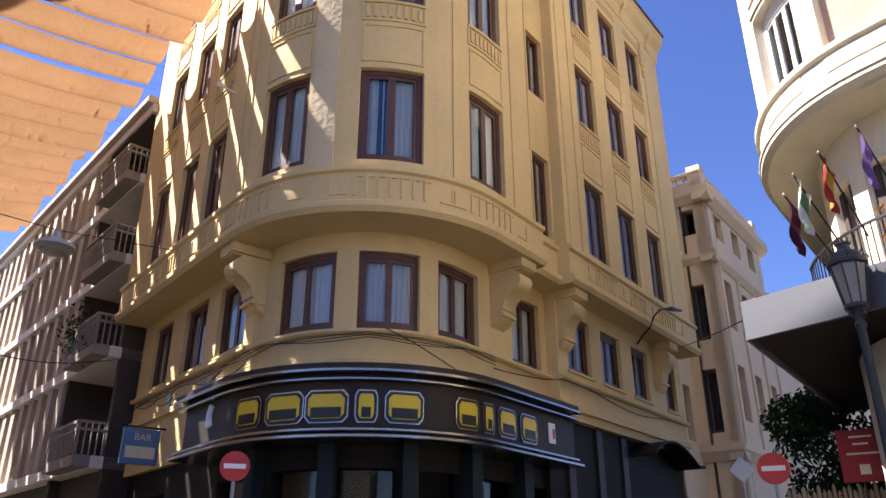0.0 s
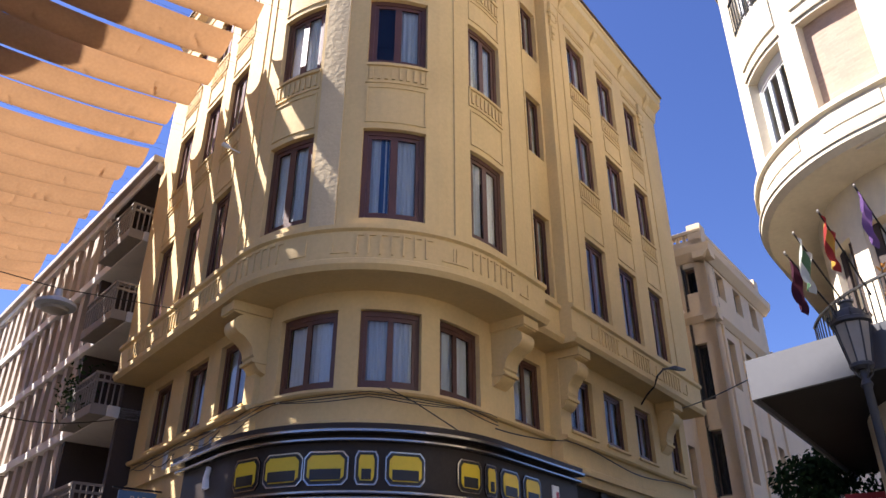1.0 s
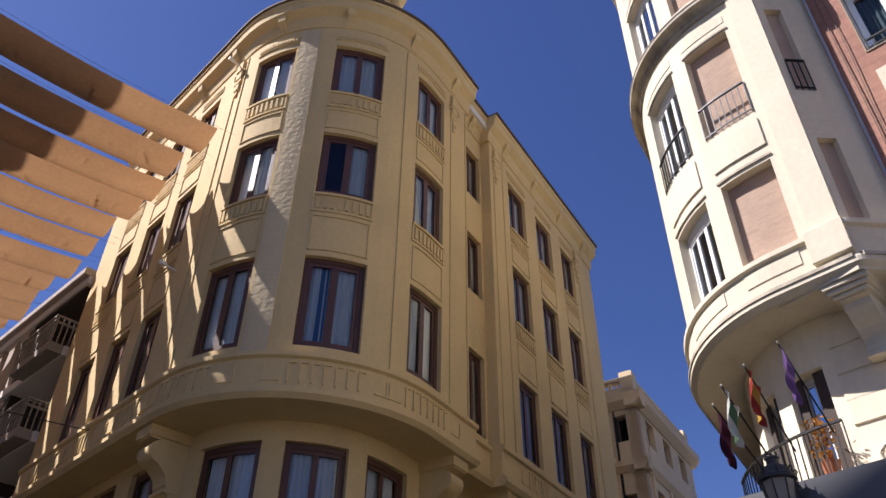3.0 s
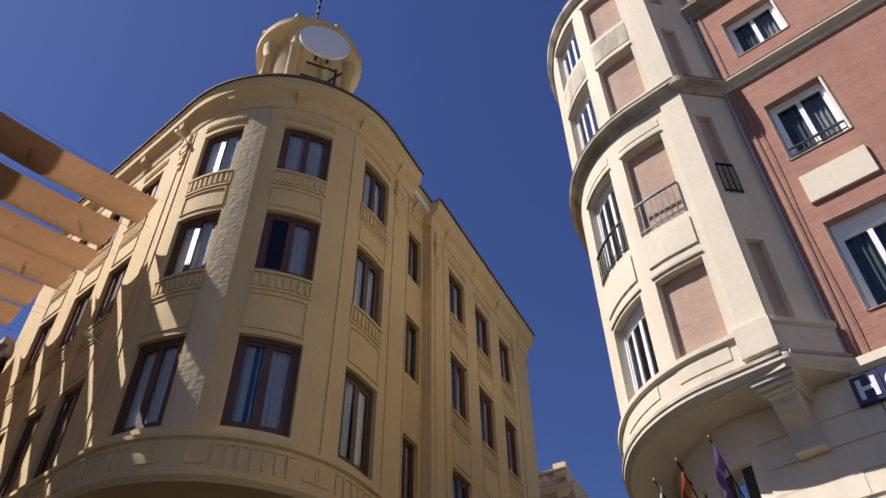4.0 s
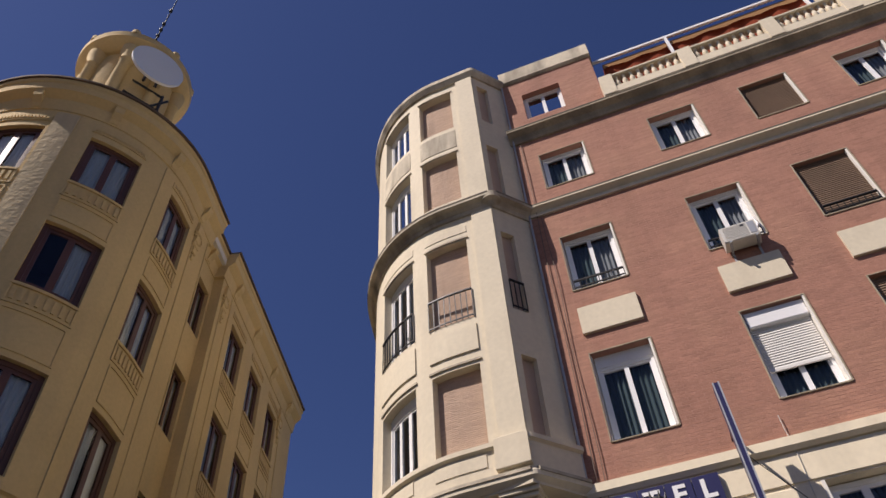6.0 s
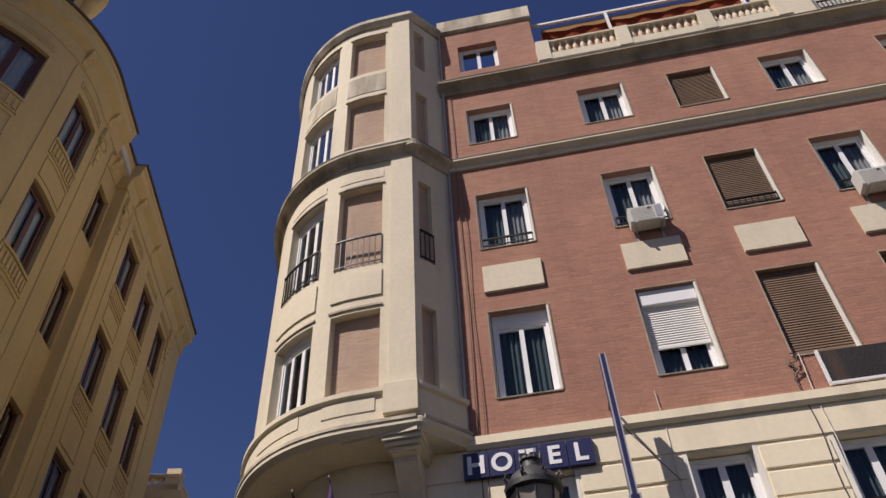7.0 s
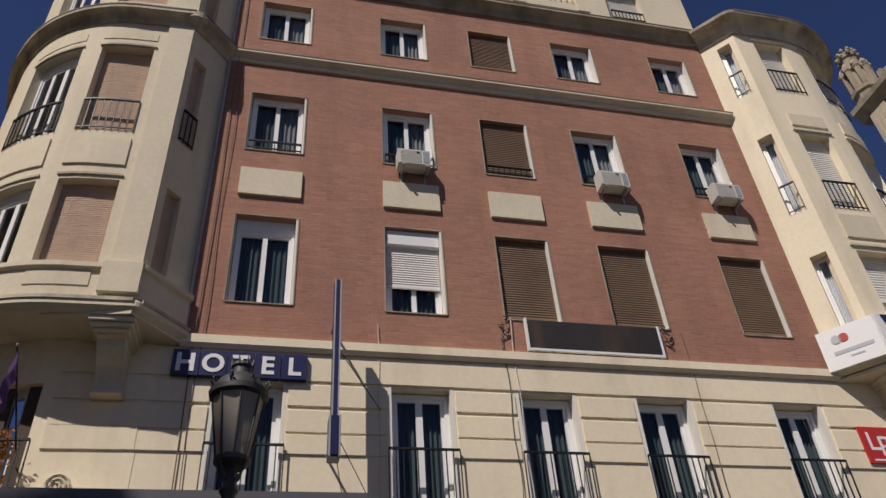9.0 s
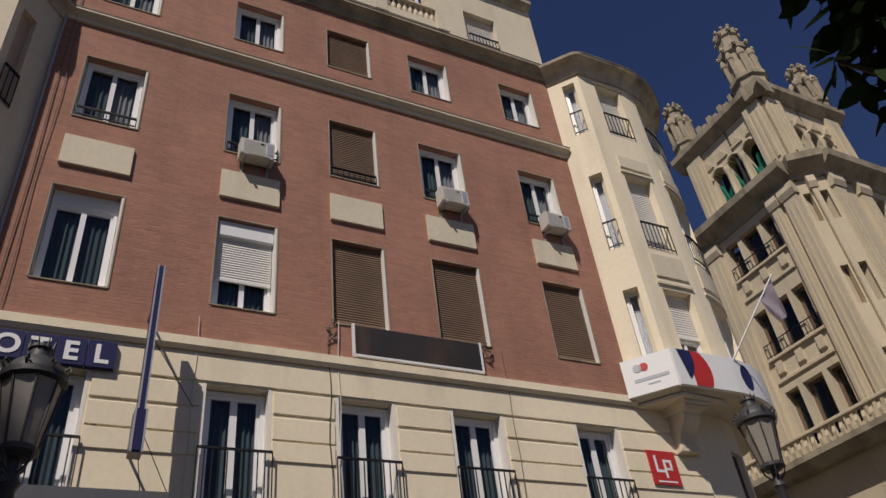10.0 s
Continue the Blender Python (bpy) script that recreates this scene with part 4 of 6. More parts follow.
# drain pipe, stray cables on the brick
pipe = thing("drain_pipe", BR.p3(0.02, 0.05, 5), "thin grey rain pipe on the brick corner", "pipe")
Build().tube([BR.p3(0.04, 0.05, z) for z in (7.8, 10, 12, 16, 20.2)], 0.024).done("pipe_run", GREY, pipe)


def cable(name, pts, r, label, mat=BLACK):
    c = thing(name, pts[0], label, "cable")
    Build().tube(pts, r, 6).done("wire", mat, c)


for u, z0, z1, k, r, m in ((0.2, 5.2, 17.5, 0.012, 0.009, BROWN_WALL), (0.3, 5.0, 14.2, 0.02, 0.007, BROWN_WALL), (5.06, 4.8, 8.4, 0.02, 0.007, BLACK), (5.22, 4.8, 8.5, 0.015, 0.008, OLD_WHITE), (2.98, 5.0, 8.2, 0.01, 0.006, OLD_WHITE), (8.4, 5.2, 8.4, 0.012, 0.006, BROWN_WALL)):
    cable("facade_cable", [BR.p3(u + k * math.sin(i * 1.1 + u * 7), 0.035, z0 + (z1 - z0) * i / 14) for i in range(15)], r, "thin loose cable hanging down the facade", m)
for u, s_ in ((5.1, 1), (8.1, -1)):
    cable("facade_cable", [BR.p3(u + 0.09 * s_ * math.sin(i * 0.8), 0.04 + 0.02 * math.cos(i * 1.7), 8.5 - 0.03 * i + 0.05 * math.sin(i * 1.3)) for i in range(14)], 0.012, "tangled dark cable end beside the sign board", BROWN_WALL)

# ---- things on the hotel facade ----


def air_conditioner(tr, u, z, label):
    ac = thing("air_conditioner", tr.p3(u + 0.36, 0.2, z), label, "air conditioner", "air conditioners on outer walls")
    Build().bar(tr, u, u + 0.62, z, z + 0.4, 0.06, 0.32, 0.02).done("casing", OLD_WHITE, ac)
    grille = Build()
    for k in range(9):
        grille.bar(tr, u + 0.05, u + 0.45, z + 0.05 + 0.036 * k, z + 0.058 + 0.036 * k, 0.315, 0.326)
    grille.done("fan_grille", OLD_WHITE, ac)
    Build().bar(tr, u + 0.36, u + 0.42, z + 0.29, z + 0.33, 0.315, 0.326).done("maker_plate", BLACK, ac)
    Build().bar(tr, u + 0.48, u + 0.59, z + 0.06, z + 0.35, 0.32, 0.328).done("vent_panel", GREY, ac)
    for x in (u + 0.08, u + 0.54):
        br = Build()
        br.bar(tr, x, x + 0.04, z - 0.04, z, -0.01, 0.34)
        br.bar(tr, x, x + 0.04, z - 0.3, z, -0.01, 0.03)
        br.done("wall_bracket", GREY, ac)
    Build().tube([tr.p3(u + 0.64, 0.1, z + 0.3), tr.p3(u + 0.72, 0.06, z + 0.5), tr.p3(u + 0.7, 0.02, z + 0.75)], 0.02).done("hose", WHITE, ac)


for u, l in ((3.35, "white air conditioner under a hotel window, casting a long shadow"), (7.42, "white air conditioner under a window on brick"), (9.95, "white air conditioner on wall brackets beside the bay")):
    air_conditioner(BR, u, 11.6, l)


def lettering(text, tr, u, z, d, size, mat, parent, name="lettering", bold=0.0):
    """Flat letters on a facade, set upright in the plane of the track."""
    cu = bpy.data.curves.new(name, "FONT")
    cu.body, cu.size, cu.extrude, cu.offset = text, size, 0.006, bold
    cu.align_x = "CENTER"
    tmp = new("tmp", cu)
    me = bpy.data.meshes.new_from_object(tmp.evaluated_get(bpy.context.evaluated_depsgraph_get()))
    bpy.data.objects.remove(tmp)
    h = tr.heading(u)
    m = Matrix.Translation(tr.p3(u, d, z)) @ Euler((radians(90), 0, radians(90 - h))).to_matrix().to_4x4()
    me.transform(m)
    me.materials.append(mat)
    ob = new(name, me)
    ob.parent, ob.matrix_parent_inverse = parent, parent_world(parent).inverted()
    return ob


hs = thing("hotel_sign", BR.p3(0.6, 0.06, 7.1), "navy hotel sign of five panels with white letters", "sign")
for i, ch in enumerate("HOTEL"):
    u = -0.06 + i * 0.39
    p = Build().bar(BR, u, u + 0.378, 7.1, 7.53, 0.03, 0.1, 0.01).done("sign_panel", NAVY, hs)
    lettering(ch, BR, u + 0.189, 7.18, 0.104, 0.4, WHITE, p, "letter", 0.012)
vs = thing("vertical_sign", BR.p3(2.2, 0.6, 5.9), "tall narrow projecting sign with dark blue faces and steel edge", "sign")
VT = Track(BR.at(2.25, 0.6), 231, [("L", 0.24)])
Build().bar(VT, 0, 0.22, 6.05, 8.45, -0.05, 0.05, 0.006).done("sign_box", NAVY, vs)
Build().bar(VT, 0.22, 0.24, 6.05, 8.45, -0.03, 0.03).done("sign_edge", NAVY, vs)
for o in (-0.05, 0.03):
    Build().bar(VT, 0.22, 0.245, 6.2, 8.46, o, o + 0.02).done("edge_strip", GREY, vs)
Build().bar(VT, 0.0, 0.24, 5.62, 6.2, -0.08, 0.08, 0.006).done("lower_sign_box", NAVY, vs)
Build().bar(VT, 0.24, 0.26, 5.64, 6.18, -0.045, 0.045).done("lower_sign_edge", NAVY, vs)
for o in (-0.08, 0.055):
    Build().bar(VT, 0.24, 0.265, 5.62, 6.2, o, o + 0.025).done("edge_strip", GREY, vs)
for z in (5.9, 8.0):
    Build().tube([BR.p3(2.25, 0, z), BR.p3(2.25, 0.62, z)], 0.02).done("sign_arm", IRON, vs)
for z0, z1, u1 in ((7.3, 6.7, 3.0), (6.0, 5.2, 2.9), (5.8, 5.1, 2.5)):
    Build().tube([BR.p3(2.25, 0.8, z0), BR.p3(u1, 0.02, z1)], 0.006).done("stay_wire", IRON, vs)
bs = thing("blank_sign", BR.p3(6.7, 0.05, 7.9), "blackened empty sign board in a white frame", "sign")
Build().bar(BR, 5.5, 7.9, 7.9, 8.46, 0.03, 0.075, 0.01).done("sign_board", SOOT, bs)
for q in ((5.46, 5.5, 7.88, 8.48), (7.9, 7.94, 7.88, 8.48), (5.46, 7.94, 7.86, 7.9)):
    Build().bar(BR, *q, 0.03, 0.085).done("sign_frame", PVC, bs)
ls = thing("office_sign", BR.p3(11.5, 0.05, 6.07), "square red sign with white initials shapes", "sign")
Build().bar(BR, 11.2, 11.85, 6.07, 6.72, 0.03, 0.06).done("sign_plate", RED, ls)
for q in ((11.32, 11.37, 6.3, 6.62), (11.37, 11.52, 6.3, 6.35), (11.52, 11.57, 6.2, 6.55), (11.57, 11.72, 6.5, 6.55), (11.67, 11.72, 6.37, 6.5), (11.57, 11.72, 6.35, 6.39), (11.3, 11.75, 6.11, 6.14)):
    Build().bar(BR, *q, 0.06, 0.066).done("sign_stroke", WHITE, ls)
ban = thing("bay_banner", FL2.p3(0.4, 0.2, 7.7), "white advertising banner round the bay with red and grey shapes", "sign")
Build().bar(FL2, -0.05, 0.93, 7.72, 8.5, 0.17, 0.24).done("banner_side", WHITE, ban)
Build().bar(BT2, -0.1, 4.2, 7.72, 8.5, 0.17, 0.26).done("banner_front", WHITE, ban)


def banner_shape(tr, u, z, ru, rz, d, mat, lo=0, hi=360, name="round_shape"):
    """A flat rounded shape on the banner, between two angles of an ellipse and inside the banner's edges."""
    pts = [(u + ru * math.cos(radians(lo + (hi - lo) * k / 28)), z + rz * math.sin(radians(lo + (hi - lo) * k / 28))) for k in range(29)]
    pts = [(max(x, 0.01), min(max(y, 7.73), 8.49)) for x, y in pts]
    return Build().grid([[tr.p3(x, d, y) for x, y in pts], [tr.p3(x, d + 0.005, y) for x, y in pts]]).done(name, mat, ban)


banner_shape(BT2, 0.1, 8.05, 0.68, 0.62, 0.262, RED, -75, 75, "red_shape")
banner_shape(BT2, -0.05, 8.3, 0.42, 0.5, 0.269, NAVY, -60, 90, "dark_shape")
banner_shape(BT2, 1.75, 8.12, 0.16, 0.28, 0.262, NAVY, 0, 360, "dark_shape")
for u, m in ((0.25, GREY), (0.38, RED)):
    Build().tube([FL2.p3(u, 0.238, 8.27), FL2.p3(u, 0.25, 8.27)], 0.085, 14).done("round_mark", m, ban)
Build().bar(FL2, 0.14, 0.82, 7.98, 8.05, 0.24, 0.246).done("text_bar", GREY, ban)
Build().bar(FL2, 0.38, 0.62, 7.88, 7.91, 0.24, 0.246).done("text_bar", GREY, ban)
pf = thing("bay_flag", BT2.p3(1.6, 0.3, 8.4), "pale flag on a white pole leaning from the bay", "flag")
tip = BT2.p3(1.9, 1.5, 10.0)
Build().tube([BT2.p3(1.5, 0.2, 8.4), tip], 0.02).done("flag_pole", WHITE, pf)
root = Vector(BT2.p3(1.5, 0.2, 8.4))
fall = []
for i in range(13):
    row = []
    for j in range(9):
        p = Vector(tip).lerp(root, 0.02 + 0.3 * j / 8 * (1 - 0.5 * i / 12))
        row.append((p.x + 0.035 * math.sin(j * 1.4 + i * 0.4), p.y + 0.03 * math.cos(j * 1.1), p.z - 0.95 * i / 12 * (1 - 0.12 * j / 8)))
    fall.append(row)
Build().sheet(fall).done("flag_cloth", LILAC, pf, smooth=True)

# ---- canopy below the hotel ----
cn = thing("entrance_canopy", BR.p3(-1, 0.6, 4.5), "flat grey metal canopy with a dark underside", "canopy")
Build().bar(BR, -3.7, 2.65, 4.48, 5.01, 1.14, 1.2).done("canopy_fascia", DARKGREY, cn)
cc = BR.at(-3.72, 1.17)
CS = Track(cc + compass(36) * 6.5, 216, [("L", 6.5)])
Build().bar(CS, 0, 6.5, 4.48, 5.01, -0.05, 0).done("canopy_side", DARKGREY, cn)
deck = [CS.at(6.46, -0.04), CS.at(0, -0.04), BR.at(2.6, -3.0), BR.at(2.6, 1.13)]
Build().plate([(p.x, p.y, 4.55) for p in deck], -0.4).done("canopy_deck", SHOP_BROWN, cn)


# ---- street lanterns ----
def lantern(at, label):
    """A forged street lantern with a tapered glass body and crown on a post."""
    x, y, z = at
    L = thing("street_lantern", (x, y, 0), label, "street lamp", "forged street lanterns")
    Build().lathe((x, y, 0), [(0.16, -0.8), (0.16, 0.5), (0.1, 0.6), (0.075, 1.2), (0.06, z - 0.75), (0.09, z - 0.7), (0.05, z - 0.62), (0.05, z - 0.5)], 16).done("post", LAMP_IRON, L, smooth=True)
    gl = Build().lathe((x, y, z), [(0.15, -0.42), (0.25, 0.14)], 8).done("glass_body", LANTERN_GLASS, L)
    for k in range(8):
        a = 2 * math.pi * k / 8
        Build().tube([(x + 0.155 * math.cos(a), y + 0.155 * math.sin(a), z - 0.43), (x + 0.258 * math.cos(a), y + 0.258 * math.sin(a), z + 0.15)], 0.012, 5).done("glazing_bar", LAMP_IRON, L)
    Build().lathe((x, y, z), [(0.12, -0.5), (0.17, -0.46), (0.17, -0.42), (0.14, -0.4)], 16).done("lower_ring", LAMP_IRON, L)
    Build().lathe((x, y, z), [(0.26, 0.13), (0.29, 0.15), (0.29, 0.2), (0.25, 0.22), (0.22, 0.3), (0.13, 0.36), (0.1, 0.38), (0.09, 0.45), (0.11, 0.46), (0.1, 0.49), (0.02, 0.52)], 16).done("cap", LAMP_IRON, L, smooth=True)
    for k in range(8):
        a = 2 * math.pi * (k + 0.5) / 8
        c, s = math.cos(a), math.sin(a)
        Build().tube([(x + 0.27 * c, y + 0.27 * s, z + 0.19), (x + 0.31 * c, y + 0.31 * s, z + 0.24), (x + 0.29 * c, y + 0.29 * s, z + 0.29), (x + 0.25 * c, y + 0.25 * s, z + 0.26)], 0.014, 5).done("scroll", LAMP_IRON, L)
        Build().tube([(x + 0.1 * c, y + 0.1 * s, z + 0.46), (x + 0.12 * c, y + 0.12 * s, z + 0.54)], [0.016, 0.004], 5).done("crown_spike", LAMP_IRON, L)
    for k in range(4):
        a = math.pi / 2 * k
        c, s = math.cos(a), math.sin(a)
        Build().tube([(x + 0.05 * c, y + 0.05 * s, z - 0.62), (x + 0.12 * c, y + 0.12 * s, z - 0.56), (x + 0.17 * c, y + 0.17 * s, z - 0.45)], 0.013, 5).done("support_arm", LAMP_IRON, L)
    for o in L.children:
        me = o.data
        me.transform(Matrix.Translation((x, y, z)) @ Matrix.Diagonal((0.78, 0.78, 0.86, 1)) @ Matrix.Translation((-x, -y, -z)))
    return gl


def spot(az, dist):
    p = compass(az) * dist
    return p.x, p.y


lantern((*spot(29.5, 9.6), 4.85), "black iron street lantern with milky glass before the canopy")
lantern((*spot(48.6, 5.55), 4.25), "black iron street lantern standing before the hotel")
lantern((*spot(102.6, 9.0), 4.7), "black iron street lantern beside the bay with the banner")

# ---- flags on the curved balcony ----


def flag(base, tip, mats, label, length=0.68):
    f = thing("flag", base, label, "flag", "flags on the hotel balcony")
    b, t = Vector(base), Vector(tip)
    Build().tube([b, t], 0.012).done("flag_pole", IRON, f)
    Build().lathe((t.x, t.y, t.z), [(0.008, -0.025), (0.02, 0), (0.008, 0.03)], 8).done("finial", DULL_SHADED_CONCRETE, f)
    run = (b - t).normalized()
    n = len(mats)
    for k, m in enumerate(mats):
        rows = []
        for i in range(13):
            row = []
            for j in range(4):
                w = (k + j / 3) / n
                p = t + run * (0.05 + w * 0.34 * (1 - 0.55 * i / 12))
                fold = 0.035 * math.sin(w * 9 + i * 0.5)
                row.append((p.x + fold, p.y - fold * 0.6 + 0.02 * i / 12, p.z - length * i / 12 * (0.92 + 0.1 * w)))
            rows.append(row)
        Build().sheet(rows).done("flag_cloth", m, f, smooth=True)


PURPLE = cloth("purple_cloth", (0.13, 0.075, 0.20), 0.35)
DARKRED = cloth("maroon_cloth", (0.05, 0.014, 0.026), 0.25)
SPRED = cloth("red_cloth", (0.22, 0.028, 0.024), 0.25)
SPYEL = cloth("yellow_cloth", (0.40, 0.25, 0.045), 0.3)
WHITECL = cloth("white_cloth", (0.5, 0.52, 0.48), 0.35)
GREENCL = cloth("green_cloth", (0.08, 0.16, 0.09), 0.35)


def ray_spot(az, tan, dist):
    p = compass(az) * dist
    return (p.x, p.y, 1.6 + tan * dist)


flag(ray_spot(34.0, 0.40, 10.4), ray_spot(32.1, 0.537, 9.4), (PURPLE,), "purple flag hanging from a leaning balcony pole")
flag(ray_spot(31.2, 0.385, 10.4), ray_spot(29.3, 0.513, 9.4), (SPRED, SPYEL, SPRED), "red and yellow striped flag on a balcony pole")
flag(ray_spot(29.6, 0.372, 10.4), ray_spot(27.3, 0.489, 9.5), (WHITECL, GREENCL, WHITECL), "white and green flag drooping from a balcony pole")
flag(ray_spot(28.9, 0.365, 10.4), ray_spot(26.4, 0.463, 9.6), (DARKRED,), "dark maroon flag hanging limp from a balcony pole")
pot = thing("balcony_plant", BT.p3(12.0, -0.4, 5.0), "dry orange plant in a terracotta pot on the balcony", "plant")
px, py, pz = BT.p3(12.0, -0.42, 5.26)
Build().lathe((px, py, pz), [(0.08, 0), (0.12, 0.22), (0.13, 0.25)], 12).done("pot", TERRACOTTA, pot)
DRY = cloth("dry_leaves", (0.45, 0.22, 0.06), 0.3)
tw = Build()
for k in range(120):
    a, r, h = random.random() * 6.28, random.random() * 0.2, 0.3 + random.random() * 0.55
    p = Vector((px + r * math.cos(a), py + r * math.sin(a), pz + h))
    q = Vector((random.uniform(-1, 1), random.uniform(-1, 1), random.uniform(-0.3, 1))).normalized() * 0.08
    s = q.cross(Vector((0.3, 0.7, 0.2))).normalized() * 0.02
    tw.sheet([[p - s, p + s], [p + q - s * 0.3, p + q + s * 0.3]])
tw.done("foliage", DRY, pot)

# ---- turret on the yellow building ----
TX, TY = -1.85, 16.4
tu = thing("roof_turret", (TX, TY, 20.2), "round ochre roof turret with a blank white disc and black bars", "turret")
Build().lathe((TX, TY, 0), [(1.55, 19.9), (1.55, 20.6), (1.42, 20.65), (1.42, 26.1), (1.5, 26.2)], 40).done("drum", YELLOW, tu, smooth=True)
Build().lathe((TX, TY, 0), [(1.45, 26.0), (1.65, 26.05), (1.85, 26.3), (1.94, 26.36), (1.97, 26.6), (1.85, 26.68), (0.2, 27.0)], 48).done("turret_roof", YELLOW, tu, smooth=True)
for k in range(8):
    a = radians(-113 + 45 * k + 8)
    c, s = math.cos(a), math.sin(a)
    x, y = TX + 1.5 * c, TY + 1.5 * s
    Build().lathe((x, y, 0), [(0.24, 20.3), (0.2, 20.5), (0.19, 25.3), (0.24, 25.36), (0.22, 25.5), (0.3, 25.8), (0.32, 26.1)], 12).done("column", YELLOW, tu, smooth=True)
    Build().lathe((TX + 1.85 * c, TY + 1.85 * s, 0), [(0.16, 26.6), (0.16, 26.78), (0.04, 26.86)], 10).done("roof_knob", YELLOW, tu)
front = Vector((0.2, -1.0, 0)).normalized()
side = Vector((-front.y, front.x, 0))
cdisc = Vector((TX + 0.22, TY, 25.15)) + front * 2.0
ring = [cdisc + side * 0.88 * math.cos(a * math.pi / 24) + Vector((0, 0, 0.88 * math.sin(a * math.pi / 24))) for a in range(48)]
Build().grid([ring, [p - front * 0.1 for p in ring]]).done("blank_disc", WHITE, tu)
Build().tube([cdisc - front * 0.1, cdisc - front * 0.75], 0.06).done("disc_mount", IRON, tu)
for (s0, z0), (s1, z1) in (((-0.5, 23.5), (0.55, 23.5)), ((-0.6, 22.7), (0.55, 22.7)), ((-0.6, 22.3), (0.5, 22.3)), ((0.55, 23.6), (0.55, 22.2)), ((0.3, 22.7), (0.75, 23.5)), ((-0.2, 23.8), (-0.2, 24.1)), ((0.2, 23.8), (0.2, 24.1))):
    m = Vector((TX + 0.25, TY, 0.75)) + front * 1.55
    Build().tube([m + side * s0 + Vector((0, 0, z0)), m + side * s1 + Vector((0, 0, z1))], 0.05, 4).done("sign_bar", BLACK, tu)
an = Vector((TX + 0.05, TY - 1.0, 26.6))
Build().tube([an, an + Vector((0.02, 0, 7.2))], [0.035, 0.012]).done("antenna", IRON, tu)
for z in (1.6, 2.0, 2.5, 3.0, 4.2):
    Build().lathe((an.x, an.y, an.z + z), [(0.02, -0.1), (0.07, -0.05), (0.07, 0.05), (0.02, 0.1)], 8).done("antenna_coil", IRON, tu)

# ---- ornate far building ----
CL = Track(C0 + compass(51) * 13, 231, [("L", 12.3)])
cv = CRt.at(0.9) - CL.end
CH = Track(CL.end, math.degrees(math.atan2(cv.x, cv.y)), [("L", cv.length)])
CR2 = Track(CRt.at(0.9), 141, [("L", 14)])
cw = ((8.36, 8.98), (9.2, 10.08), (10.3, 10.86))
crow = ((10.6, 12.75), (14.15, 16.05), (17.75, 19.4))
far_cols = [(a - 4.6, b - 4.6) for a, b in cw] + list(cw)
hL = [(a, b, c, e) for a, b in far_cols for c, e in crow]
Build().wall(CL, 0, CL.total, 0, 20.2, -0.5, 0, hL).done("wall", OLD, bC)
rc = [(2.6 + k * 2.6, 3.2 + k * 2.6) for k in range(4)]
hR = [(a, b, c, e) for a, b in rc for c, e in crow]
Build().wall(CR2, 0, 14, 0, 20.2, -0.5, 0, hR).done("wall", OLD, bC)
ccol = ((0.12, 0.4), (CH.total - 0.4, CH.total - 0.12))
Build().wall(CH, 0, CH.total, 0, 20.2, -0.5, 0, [(a, b, c, e - 0.3) for a, b in ccol for c, e in crow]).done("corner_wall", OLD, bC)
for tr in (CL, CH, CR2):
    Build().bar(tr, -0.5, tr.total + 0.5, 0, 20, -1.6, -1.5).done("inner_wall", ROOM, bC)
    # soffit shade of this cornice is painted in with the darker stone
    Build().run(tr, -0.1, tr.total + 0.1, [(-0.5, 19.75), (0.1, 19.75), (0.16, 19.95), (0.35, 20.1), (0.62, 20.35), (0.66, 20.65), (-0.5, 20.75)]).done("cornice", GRIMY_SHADED, bC)
    Build().run(tr, 0, tr.total, [(-0.3, 9.7), (0.5, 9.75), (0.75, 10.0), (0.75, 10.2), (-0.3, 10.25)]).done("balcony_slab", GRIMY_SHADED, bC)
    Build().bar(tr, 0, tr.total, 10.78, 10.9, 0.5, 0.72, 0.02).done("balustrade_rail", OLD, bC)
    n = int(tr.total / 0.3)
    for k in range(n):
        u = tr.total * (k + 0.5) / n
        Build().run(tr, u - 0.06, u + 0.06, [(0.56, 10.25), (0.66, 10.25), (0.7, 10.45), (0.64, 10.65), (0.66, 10.78), (0.56, 10.78)]).done("baluster", OLD, bC)
for a, b in far_cols:
    for c, e in crow:
        window_unit(bC, CL, a, b, c, e, -0.3, BROWN_WALL, 1, 0.06)
for a, b in rc:
    for c, e in crow:
        window_unit(bC, CR2, a, b, c, e, -0.3, BROWN_WALL, 1, 0.06)
for a, b in ccol:
    for c, e in crow:
        window_unit(bC, CH, a, b, c, e - 0.3, -0.3, BROWN_WALL, 1, 0.04)
for off in (-4.6, 0.0):
    for c, e in crow[1:]:
        railing(bC, CL, 8.3 + off, 10.92 + off, c, c + 0.55, 0.06, "window_railing", 0.16)
        for u0 in (8.5, 9.46, 10.42):
            Build().bar(CL, u0 + off, u0 + off + 0.3, c - 0.75, c - 0.25, -0.02, 0.09, 0.03).done("carved_boss", OLD, bC)
        Build().bar(CL, 8.25 + off, 10.97 + off, c - 0.16, c - 0.04, -0.02, 0.12, 0.02).done("sill_course", OLD, bC)
        Build().bar(CL, 8.3 + off, 10.9 + off, c - 1.05, c - 0.9, -0.02, 0.07, 0.02).done("frieze", OLD, bC)
